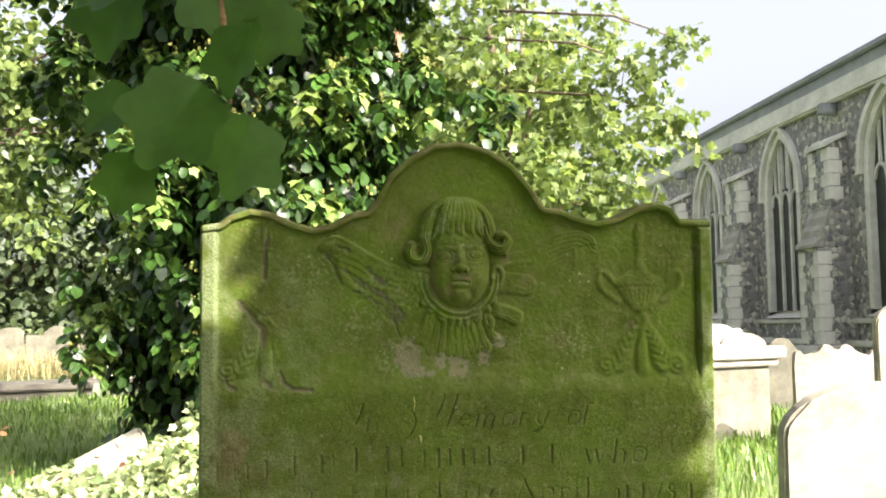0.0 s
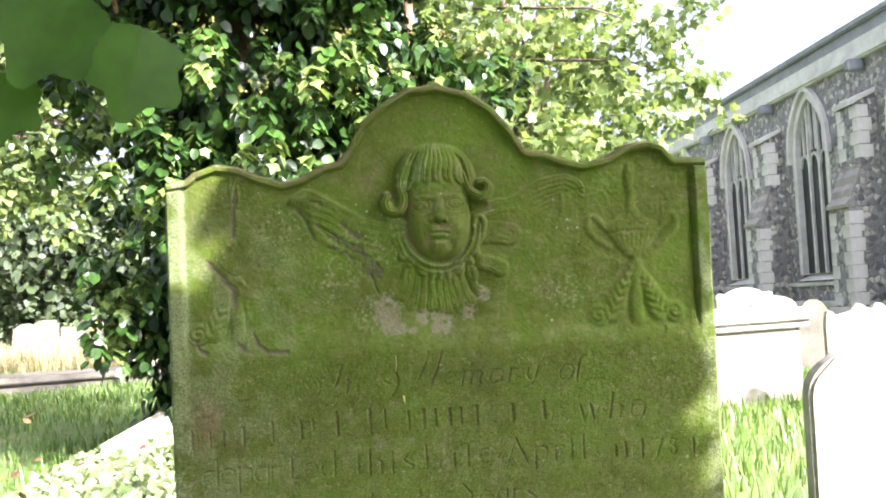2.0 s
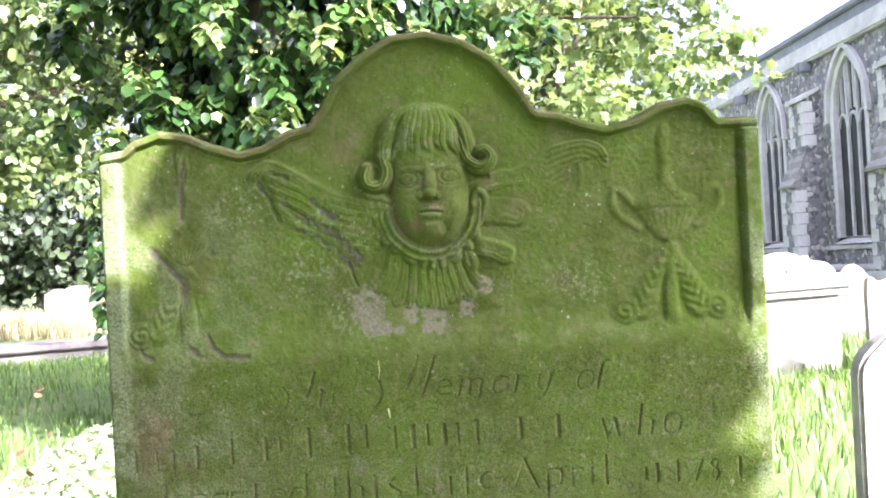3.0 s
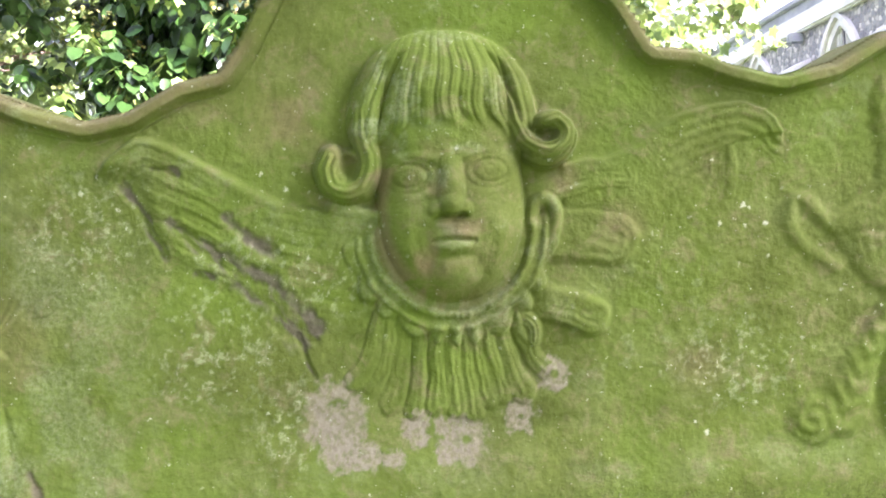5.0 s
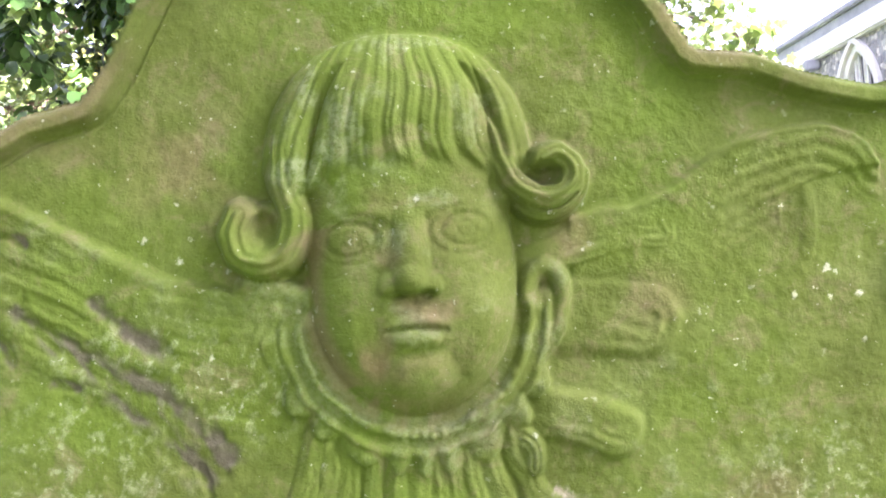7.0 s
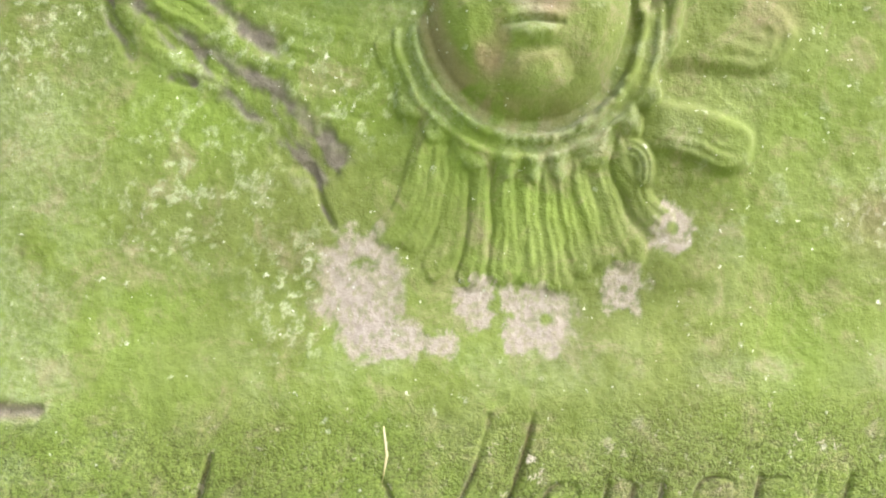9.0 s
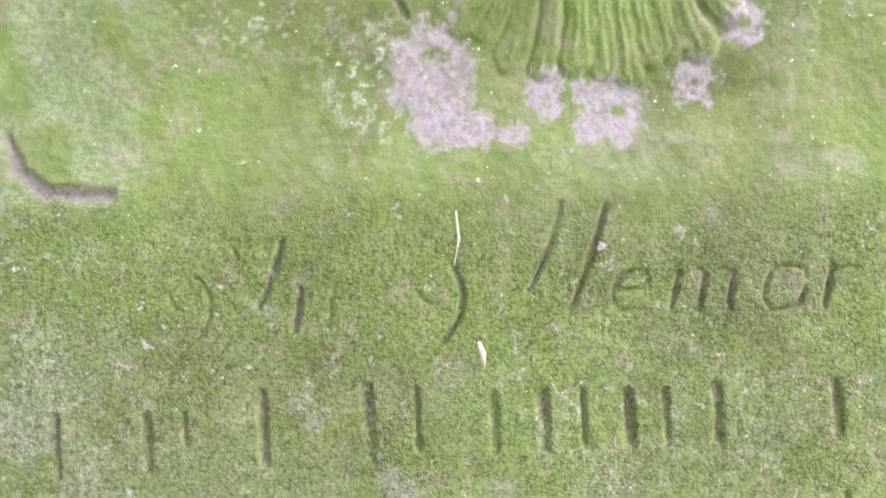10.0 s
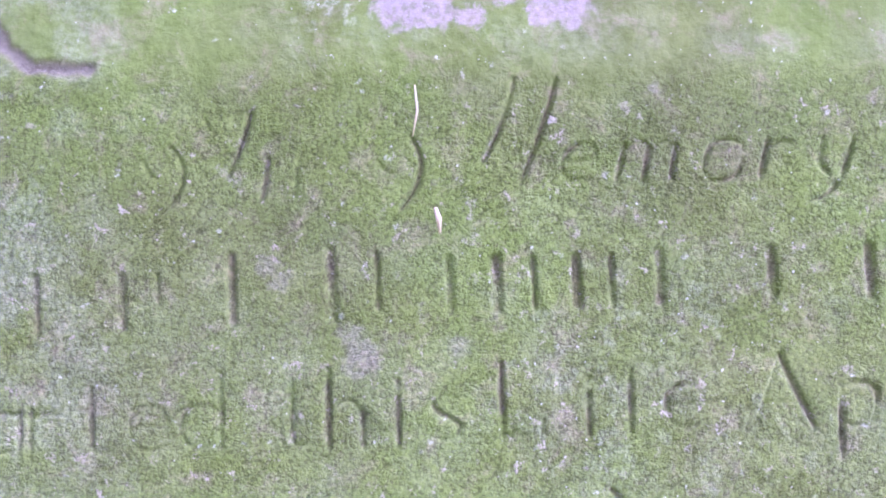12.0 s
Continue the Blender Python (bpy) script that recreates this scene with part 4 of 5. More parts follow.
    for ex, ez in ((-0.0385, 1.1010), (0.0150, 1.1050)):
        bare = np.maximum(bare, 0.45 * dome(X, Z, ex, ez, 0.0205, 0.0140, 1.0, 0, 1.0) * smoothstep(0.3, 0.6, wear))
    for cx, cz, rx, rz, a in ((-0.025, 1.056, 0.010, 0.022, 1.1), (-0.004, 1.043, 0.026, 0.009, 0.5), (-0.030, 1.120, 0.026, 0.012, 0.7), (0.105, 1.055, 0.02, 0.03, 0.4), (0.150, 1.000, 0.03, 0.06, 0.5), (-0.047, 1.085, 0.009, 0.030, 0.8), (0.0, 1.068, 0.016, 0.008, 0.7), (-0.020, 1.094, 0.012, 0.008, 0.6), (0.009, 1.105, 0.006, 0.010, 0.6), (-0.095, 1.135, 0.045, 0.040, 0.55), (0.062, 1.098, 0.018, 0.014, 0.8), (-0.063, 1.090, 0.012, 0.012, 0.7), (-0.335, 0.800, 0.055, 0.085, 0.75), (-0.230, 1.150, 0.10, 0.014, 0.6), (-0.385, 1.158, 0.03, 0.02, 0.7), (-0.300, 1.000, 0.05, 0.06, 0.25)):
        bare = np.maximum(bare, a * dome(X, Z, cx, cz, rx, rz, 1.0, 0, 1.0) * smoothstep(0.38, 0.62, fbm(X, Z, 28, 70, 4)))
    bare = np.maximum(bare, 0.5 * smoothstep(0.014, 0.006, edge_d) * smoothstep(0.32, 0.58, fbm(X, Z, 24, 71, 3)))
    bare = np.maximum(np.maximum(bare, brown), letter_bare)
    # pale zones: crusts on the left side, the ledge, the tops of the collar; some painted light
    chalk_and_light = 0.30 * smoothstep(-0.16, -0.30, X + 0.05 * (wear - 0.5)) * smoothstep(0.36, 0.60, fbm(X, Z, 34, 80, 4)) * smoothstep(1.16, 1.0, Z)
    chalk_and_light = np.maximum(chalk_and_light, 0.12 * np.clip(1 - ((Z - 0.908) / 0.016) ** 2, 0, None) * smoothstep(0.4, 0.65, fbm(X, Z, 40, 81, 3)))
    chalk_and_light = np.maximum(chalk_and_light, 0.45 * smoothstep(0.012, 0.022, cap) * smoothstep(0.42, 0.6, fbm(X, Z, 60, 82, 3)) * smoothstep(0.0, -0.035, X) * smoothstep(1.118, 1.135, Z))
    proud = np.maximum(relief, 0) * (1 - round_head)
    chalk_and_light = np.maximum(chalk_and_light, 0.24 * smoothstep(0.0035, 0.0115, proud) * smoothstep(0.35, 0.60, fbm(X, Z, 75, 89, 3)))
    # written part paled: partly greyer moss, partly haze put into the colour
    chalk_and_light = np.maximum(chalk_and_light, 0.10 * smoothstep(0.92, 0.76, Z) * smoothstep(0.30, 0.75, fbm(X, Z, 50, 83, 4)))
    chalk_and_light = np.maximum(chalk_and_light, 0.22 * smoothstep(0.60, 0.70, fbm(X, Z, 85, 84, 4)) * smoothstep(0.50, 0.60, fbm(X, Z, 7, 85, 2)))
    # both side edges painted paler to strengthen the slips of sun there
    chalk_and_light = np.maximum(chalk_and_light, 0.65 * smoothstep(-0.366, -0.378, X + 0.012 * (wear - 0.5)) * smoothstep(0.25, 0.5, fbm(X, Z, 40, 86, 3)))
    chalk_and_light = np.maximum(chalk_and_light, 0.5 * smoothstep(0.372, 0.386, X) * smoothstep(0.3, 0.6, fbm(X, Z, 40, 87, 3)))
    for cx, cz, rx, rz in ((-0.165, 1.000, 0.060, 0.050), (-0.235, 1.070, 0.06, 0.06), (0.175, 0.970, 0.05, 0.04), (-0.130, 1.055, 0.05, 0.03), (-0.115, 0.945, 0.035, 0.04), (-0.085, 1.035, 0.03, 0.03)):
        chalk_and_light = np.maximum(chalk_and_light, 0.52 * dome(X, Z, cx, cz, rx, rz, 1.0, 0, 1.0) * smoothstep(0.56, 0.66, fbm(X, Z, 260, 88, 3)))
    # fine unevenness
    h += 0.0016 * (fbm(X, Z, 45, 90, 3) - 0.5) + 0.0010 * (fbm(X, Z, 230, 93, 3) - 0.5) + 0.004 * (fbm(X, Z, 4, 96, 2) - 0.5)
    h -= 0.010 * smoothstep(0.006, 0.0, edge_d) ** 2 + 0.008 * smoothstep(0.006, 0.0, side_d) ** 2
    # front sheet, then a rim round to the back
    thick = 0.085
    front = np.stack([X, -h, Z], -1).reshape(-1, 3)
    i = (np.arange(rows - 1)[:, None] * nx + np.arange(nx - 1)[None]).ravel()
    tris = [np.stack([i, i + 1, i + nx + 1], 1), np.stack([i, i + nx + 1, i + nx], 1)]
    ring = np.concatenate([np.arange(rows) * nx, (rows - 1) * nx + np.arange(1, nx), np.arange(rows - 2, -1, -1) * nx + nx - 1, np.arange(nx - 2, 0, -1)])
    base = len(front)
    loops = [ring]
    verts = [front]
    for k, y in enumerate((0.02, 0.045, 0.07, thick)):
        p = front[ring].copy()
        p[:, 1] = y
        p[:, 2] -= 0.006 * (p[:, 2] > 1.1) * (k == 3)
        verts.append(p)
        loops.append(base + k * len(ring) + np.arange(len(ring)))
    for a, b in zip(loops[:-1], loops[1:]):
        a2, b2 = np.roll(a, -1), np.roll(b, -1)
        tris += [np.stack([a, a2, b2], 1), np.stack([a, b2, b], 1)]
    back = base + 4 * len(ring)
    verts.append(np.array([[0.0, thick, 0.7]]))
    last = loops[-1]
    tris.append(np.stack([last, np.roll(last, -1), np.full(len(last), back)], 1))
    verts = np.concatenate(verts)
    tris = np.concatenate(tris)[:, ::-1]
    cover = np.zeros((len(verts), 4))
    for k, mask in enumerate((dark, pink, bare, chalk_and_light)):
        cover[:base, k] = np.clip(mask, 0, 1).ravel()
    cover[base:, 2] = 0.35
    grainy = np.full(len(verts), 0.3)
    grainy[:base] = (0.12 + 0.88 * smoothstep(0.91, 0.87, Z + 0.03 * (wear - 0.5))).ravel()
    mid = verts[tris].mean(1)
    region = np.zeros(len(tris), int)
    onface = np.all(tris < base, 1)
    for k, (x0, x1, z0, z1) in enumerate(((-0.240, 0.205, 0.944, 1.202), (0.207, 0.3635, 0.909, 1.158), (-0.3665, -0.242, 0.909, 1.146), (-0.392, 0.392, 0.650, 0.900)), 1):
        region[onface & (mid[:, 0] > x0) & (mid[:, 0] < x1) & (mid[:, 2] > z0) & (mid[:, 2] < z1)] = k
    ob = None
    for k, (name, label) in enumerate((("carved_headstone", ""), ("winged_head", "carved winged head in relief"), ("urn", "carved flaming urn"), ("worn_urn", "worn remains of a carved urn"), ("inscription", "cut lettering, half filled with moss"))):
        some = tris[region == k]
        used, index = np.unique(some, return_inverse=True)
        piece = big_mesh(name, verts[used], index.reshape(-1, 3), MOSSY, ob, label)
        layer = piece.data.color_attributes.new("cover", "FLOAT_COLOR", "POINT")
        layer.data.foreach_set("color", cover[used].astype(np.float32).ravel())
        layer = piece.data.attributes.new("grainy", "FLOAT", "POINT")
        layer.data.foreach_set("value", grainy[used].astype(np.float32))
        piece.data.polygons.foreach_set("use_smooth", [True] * len(piece.data.polygons))
        ob = ob or piece
    ob.matrix_world = pose(0, 0, 0, 1.7, 0, 0)
    tagged(ob, "leaning moss-green headstone carved with winged head and urn", "headstone")
    return ob


LETTERS = lettering()
carved_headstone()

# ---- other graves ----
def arc(cx, cz, r, a0, a1, k=10, rz=None):
    return [(cx + r * math.cos(radians(a0 + (a1 - a0) * i / k)), cz + (rz or r) * math.sin(radians(a0 + (a1 - a0) * i / k))) for i in range(k + 1)]


def top_profile(style, w, h):
    """The closed outline of a headstone of half-width w and height h."""
    foot = [(-w, -0.15), (w, -0.15)]
    if style == "round":
        return foot + arc(0, h - w * 0.55, w, 0, 180, 16, w * 0.55)
    if style == "hump":
        return foot + [(w, h - 0.10)] + arc(0.86 * w, h - 0.085, 0.10 * w, -20, 100, 4) + arc(0, h - 0.12, 0.72 * w, 20, 160, 12, 0.12) + arc(-0.86 * w, h - 0.085, 0.10 * w, 80, 200, 4) + [(-w, h - 0.10)]
    if style == "scroll":
        right = [(w, h - 0.15), (0.97 * w, h - 0.05)] + arc(0.88 * w, h - 0.05, 0.09 * w, 0, 170, 5) + [(0.74 * w, h - 0.075), (0.56 * w, h - 0.055), (0.40 * w, h - 0.01)] + arc(0.22 * w, h - 0.02, 0.15 * w, 10, 150, 5) + [(0.06 * w, h - 0.02)]
        return foot + right + [(-x, z) for x, z in reversed(right)]
    if style == "shoulder":
        return foot + [(w, h - 0.16), (0.78 * w, h - 0.15), (0.74 * w, h - 0.11)] + arc(0, h - 0.12, 0.66 * w, 8, 172, 12, 0.12) + [(-0.74 * w, h - 0.11), (-0.78 * w, h - 0.15), (-w, h - 0.16)]
    return foot + [(w, h - 0.01), (-w, h - 0.01)]


def headstone(style, w, h, t, m, mat, label, group=""):
    bm = bmesh.new()
    extrude_outline(bm, top_profile(style, w, h), t)
    bmesh.ops.bevel(bm, geom=[e for e in bm.edges if abs((e.verts[0].co - e.verts[1].co).y) < 1e-5], offset=0.012, segments=2, affect="EDGES")
    ob = part("headstone", bm, mat)
    ob.matrix_world = m
    return tagged(ob, label, "headstone", group)


headstone("round", 0.34, 0.775, 0.09, pose(1.66, 1.60, 0, 2, 0, -8), PALE, "sunlit pale rounded limestone headstone, worn smooth")
headstone("round", 0.33, 1.14, 0.10, pose(4.08, 5.0, 0, 0, 0, -10), PALE, "tall pale headstone in full sun")
headstone("scroll", 0.37, 0.745, 0.09, pose(4.07, 6.20, 0, 1, 0, -10), PALE, "pale headstone with scalloped scrolled top")
headstone("shoulder", 0.20, 0.80, 0.10, pose(4.69, 8.50, 0, -2, 1, -14), TOMB, "grey-brown narrow headstone with mossy foot")
headstone("hump", 0.33, 0.96, 0.10, pose(4.16, 9.05, 0, 0, -1, -6), GREY, "grey humped headstone behind the chest tomb")
headstone("round", 0.26, 0.86, 0.10, pose(4.28, 8.60, 0, 0, 1, -6), PALE, "small sunlit round headstone by the humped one")
headstone("flat", 0.36, 0.86, 0.10, pose(-3.72, 13.0, 0, 3, 0, 6), PALE, "bright white square headstone under the ivy")
for x, y, w, h, style in ((-8.05, 24.0, 0.33, 1.05, "shoulder"), (-9.2, 26.0, 0.33, 0.80, "flat"), (-9.75, 25.5, 0.36, 1.02, "round"), (-7.5, 25.0, 0.30, 0.85, "hump"), (-10.9, 27.0, 0.4, 0.95, "shoulder")):
    headstone(style, w, h, 0.1, pose(x, y, 0, random.uniform(-4, 4), random.uniform(-3, 3), random.uniform(-12, 12)), TOMB, "distant weathered grey headstone in rough grass", "distant headstones")


def chest_tomb():
    ob = thing("chest_tomb", pose(2.55, 5.95, 0, 0, 0, 24), "pale limestone chest tomb with moulded lid", "tomb")
    box_part("chest", (-0.9, 0, -0.1), (1.08, 0.85, 0.60), TOMB, ob, 0.01)
    bm = bmesh.new()
    add_box(bm, (-1.02, -0.10, 0.664), (1.20, 0.95, 0.77), 0.012)
    add_box(bm, (-0.97, -0.055, 0.60), (1.15, 0.905, 0.664), 0.015)
    part("lid", bm, PALE, ob, "moulded pale stone lid")


chest_tomb()


def low_tomb():
    ob = thing("ledger_tomb", pose(-4.6, 11.9, 0, 0, 0, 26), "low dark ledger slab on a rough kerb", "tomb")
    box_part("kerb", (-1.3, 0, -0.1), (1.6, 0.9, 0.12), DARKSTONE, ob, 0.02)
    box_part("slab", (-1.4, -0.08, 0.12), (1.7, 0.98, 0.22), DARKSTONE, ob, 0.02, "dark mossy slab")


low_tomb()


def fallen_slab():
    bm = bmesh.new()
    add_box(bm, (-0.21, -0.17, -0.035), (0.21, 0.17, 0.035), 0.012, 0.012)
    ob = part("fallen_gravestone", bm, PALE)
    ob.matrix_world = pose(-1.60, 4.30, 0.19, 30, -27, 8)
    tagged(ob, "sunlit broken pale gravestone leaning among weeds", "gravestone")


fallen_slab()


# ---- the church ----
WALL_X, SILL, SPRING, APEX, EAVES = 9.0, 1.10, 3.75, 5.02, 5.10
HALF = 0.80
BAYS = (9.1, 13.05, 17.0, 20.95, 24.6)
BUTTS = (10.8, 14.75, 18.65, 22.5)
Y0, Y1 = 4.0, 26.6


def arch_z(u, half=HALF, spring=SPRING, apex=APEX):
    """Height of a pointed arch at u from its middle."""
    rise = apex - spring
    r = (half * half + rise * rise) / (2 * half)
    inside = max(r * r - (abs(u) + r - half) ** 2, 0.0)
    return spring + math.sqrt(inside)


def church_wall(ob):
    cuts = {Y0, Y1}
    for b in BAYS:
        cuts |= {b + HALF * k / 8 for k in range(-8, 9)}
    ys = sorted(cuts)
    bm = bmesh.new()
    back = WALL_X + 0.75

    def slab(a, b, za0, zb0, za1, zb1):
        v = [bm.verts.new(p) for p in ((WALL_X, a, za0), (WALL_X, b, zb0), (WALL_X, b, zb1), (WALL_X, a, za1), (back, a, za0), (back, b, zb0), (back, b, zb1), (back, a, za1))]
        for f in ((0, 1, 2, 3), (7, 6, 5, 4), (0, 4, 5, 1), (3, 2, 6, 7)):
            bm.faces.new([v[k] for k in f])

    for a, b in zip(ys[:-1], ys[1:]):
        mid = (a + b) / 2
        bay = next((c for c in BAYS if abs(mid - c) < HALF), None)
        if bay is None:
            slab(a, b, -0.4, -0.4, EAVES, EAVES)
        else:
            slab(a, b, -0.4, -0.4, SILL, SILL)
            slab(a, b, arch_z(a - bay), arch_z(b - bay), EAVES, EAVES)
    for y in (Y0, Y1):
        bm.faces.new([bm.verts.new(p) for p in ((WALL_X, y, -0.4), (back, y, -0.4), (back, y, EAVES), (WALL_X, y, EAVES))])
    bmesh.ops.remove_doubles(bm, verts=bm.verts, dist=1e-4)
    part("wall", bm, FLINT, ob, "dark knapped flint wall")
    bm = bmesh.new()
    add_box(bm, (WALL_X + 0.75, Y1 - 0.6, -0.4), (WALL_X + 8, Y1, EAVES))
    part("end_wall", bm, FLINT, ob)
    # plinth, string course, cornice, parapet, coping
    box_part("plinth", (WALL_X - 0.12, Y0, -0.4), (WALL_X - 0.002, Y1 + 0.12, 0.50), FLINT, ob)
    box_part("plinth_course", (WALL_X - 0.17, Y0, 0.503), (WALL_X - 0.003, Y1 + 0.17, 0.62), GREY, ob, 0.03)
    box_part("sill_course", (WALL_X - 0.07, Y0, 0.93), (WALL_X - 0.003, Y1 + 0.07, 1.02), GREY, ob, 0.02)
    box_part("cornice", (WALL_X - 0.13, Y0, EAVES + 0.003), (WALL_X + 0.75, Y1 + 0.13, EAVES + 0.17), GREY, ob, 0.04)
    box_part("cornice_band", (WALL_X - 0.05, Y0, EAVES + 0.173), (WALL_X + 0.70, Y1 + 0.05, EAVES + 0.42), GREY, ob, 0.01)
    box_part("parapet", (WALL_X + 0.02, Y0, EAVES + 0.423), (WALL_X + 0.45, Y1, EAVES + 0.66), LEAD, ob, 0.01)
    box_part("coping", (WALL_X - 0.06, Y0, EAVES + 0.663), (WALL_X + 0.52, Y1 + 0.06, EAVES + 0.80), LEAD, ob, 0.03)
    bm = bmesh.new()
    extrude_outline(bm, [(WALL_X + 0.5, EAVES + 0.5), (WALL_X + 8, EAVES + 0.9), (WALL_X + 8, EAVES + 0.5)], Y1 - Y0 - 0.5)
    for v in bm.verts:
        v.co.y += Y0 + 0.2
    part("roof", bm, LEAD, ob, "low lead roof")
    tube("pinnacle", [(WALL_X + 0.1, Y1 - 1.6, EAVES + 0.75), (WALL_X + 0.1, Y1 - 1.6, EAVES + 1.05), (WALL_X + 0.1, Y1 - 1.6, EAVES + 1.1), (WALL_X + 0.1, Y1 - 1.6, EAVES + 1.75)], [0.12, 0.10, 0.05, 0.03], PALE, ob, 8)


def sweep_arch(bm, half, spring, apex, depth0, depth1, width, low):
    """A stone surround that follows a pointed arch: inner edge at half, outer edge at half + width."""
    path = [(-half, low), (-half, spring * 0.5 + low * 0.5)]
    path += [(half * k / 12, arch_z(half * k / 12, half, spring, apex)) for k in range(-12, 13)]
    path += [(half, spring * 0.5 + low * 0.5), (half, low)]
    n = len(path)
    rows = []
    for i, (u, z) in enumerate(path):
        a, b = path[max(i - 1, 0)], path[min(i + 1, n - 1)]
        d = Vector((b[0] - a[0], b[1] - a[1])).normalized()
        o = Vector((-d.y, d.x)) * width
        rows.append([bm.verts.new((depth0, u, z)), bm.verts.new((depth0, u + o.x, z + o.y)), bm.verts.new((depth1, u + o.x, z + o.y)), bm.verts.new((depth1, u, z))])
    for r, s in zip(rows[:-1], rows[1:]):
        for k in range(4):
            bm.faces.new((r[k], r[(k + 1) % 4], s[(k + 1) % 4], s[k]))
    bm.faces.new(rows[0])
    bm.faces.new(list(reversed(rows[-1])))


def arch_bar(bm, pts, w, x0, x1):
    """A flat bar of width w along points (y, z), from depth x0 to x1."""
    rows = []
    for i, (u, z) in enumerate(pts):
        a, b = pts[max(i - 1, 0)], pts[min(i + 1, len(pts) - 1)]
        d = Vector((b[0] - a[0], b[1] - a[1])).normalized()
        o = Vector((-d.y, d.x)) * w / 2
        rows.append([bm.verts.new(p) for p in ((x0, u - o.x, z - o.y), (x0, u + o.x, z + o.y), (x1, u + o.x, z + o.y), (x1, u - o.x, z - o.y))])
    for r, s in zip(rows[:-1], rows[1:]):
        for k in range(4):
            bm.faces.new((r[k], r[(k + 1) % 4], s[(k + 1) % 4], s[k]))
    bm.faces.new(rows[0])
    bm.faces.new(list(reversed(rows[-1])))


def church_window(ob, y):
    win = new("window")
    win.parent = ob
    win.location = (WALL_X, y, 0)
    bm = bmesh.new()
    sweep_arch(bm, HALF - 0.15, SPRING, APEX - 0.14, -0.02, 0.30, 0.147, SILL + 0.08)
    part("surround", bm, GREY, win)
    bm = bmesh.new()
    sweep_arch(bm, HALF + 0.02, SPRING, APEX + 0.03, -0.10, -0.004, 0.10, SPRING - 0.15)
    part("hood_mould", bm, GREY, win)
    bm = bmesh.new()
    extrude_outline(bm, [(-0.10, SILL - 0.05), (0.40, SILL + 0.16), (0.40, SILL - 0.05)], 2 * HALF - 0.02)
    for v in bm.verts:
        v.co.y -= HALF - 0.01
    part("sill", bm, GREY, win)
    inner, w = HALF - 0.15, 0.062
    for u in (-0.215, 0.215):
        bm = bmesh.new()
        arch_bar(bm, [(u, SILL + 0.10), (u, arch_z(u, inner, SPRING, APEX - 0.14) + 0.03)], w, 0.05, 0.17)
        part("mullion", bm, GREY, win)
    for u in (-0.43, 0.0, 0.43):
        bm = bmesh.new()
        light = [(u + 0.19 * k / 4, SPRING - 0.28 + 0.26 * math.sqrt(max(0.0, 1 - (abs(k) / 4) ** 1.6))) for k in range(-4, 5)]
        arch_bar(bm, light, 0.05, 0.06, 0.16)
        part("light_head", bm, GREY, win)
    for u in (-0.43, -0.10, 0.10, 0.43):
        top = arch_z(u, inner, SPRING, APEX - 0.14) + 0.03
        bm = bmesh.new()
        arch_bar(bm, [(u, SPRING + (0.0 if abs(u) > 0.2 else 0.05)), (u, top)], 0.042, 0.06, 0.15)
        part("tracery_bar", bm, GREY, win)
    panes = [(-0.65, -0.215), (-0.215, 0.215), (0.215, 0.65)]
    for a, b in panes:
        us = [a + (b - a) * k / 6 for k in range(7)]
        verts = [(0.11, u, SILL + 0.1) for u in us] + [(0.11, u, arch_z(u, inner, SPRING, APEX - 0.14)) for u in us]
        mesh_ob("pane", verts, [(k, k + 1, k + 8, k + 7) for k in range(6)], GLASS, win, "dark leaded glass")


def buttress(ob, y, quoin_mesh):
    butt = new("buttress")
    butt.parent = ob
    butt.location = (WALL_X, y, 0)
    half = 0.36
    bm = bmesh.new()
    extrude_outline(bm, [(-0.001, -0.4), (-0.66, -0.4), (-0.66, 2.38), (-0.38, 3.05), (-0.38, 4.26), (-0.001, 4.40)], 2 * half)
    for v in bm.verts:
        v.co.y -= half
    part("pier", bm, FLINT, butt)
    bm = bmesh.new()
    extrude_outline(bm, [(-0.72, 2.33), (-0.72, 2.39), (-0.60, 2.52), (-0.575, 2.66), (-0.50, 2.76), (-0.475, 2.90), (-0.385, 3.03), (-0.372, 3.20), (-0.372, 3.02), (-0.645, 2.36), (-0.645, 2.33)], 2 * half + 0.02)
    for v in bm.verts:
        v.co.y -= half + 0.01
    part("weathering", bm, WEATHERED, butt)
    bm = bmesh.new()
    extrude_outline(bm, [(-0.44, 4.20), (-0.44, 4.29), (-0.01, 4.50), (-0.01, 4.41), (-0.38, 4.24)], 2 * half + 0.08)
    for v in bm.verts:
        v.co.y -= half + 0.04
    part("cap", bm, GREY, butt)
    bm = bmesh.new()
    add_box(bm, (-0.77, -half - 0.1, -0.4), (-0.005, half + 0.1, 0.52), 0.02)
    part("buttress_plinth", bm, GREY, butt)
    for stage, x, z0, z1 in ((0, -0.66, 0.55, 2.34), (1, -0.38, 3.22, 4.22)):
        z, k = z0, 0
        while z < z1 - 0.1:
            for s in (-1, 1):
                stone = new("quoin", quoin_mesh)
                stone.parent = butt
                wide = 1.0 if (k + (s > 0)) % 2 else 0.62
                stone.scale = (1.3 - 0.5 * wide, wide, 1.0 + 0.04 * random.random())
                stone.location = (x + 0.14 * stone.scale[0] - 0.006, s * (half - 0.135 * wide + 0.006), z + 0.12)
            z, k = z + 0.245, k + 1


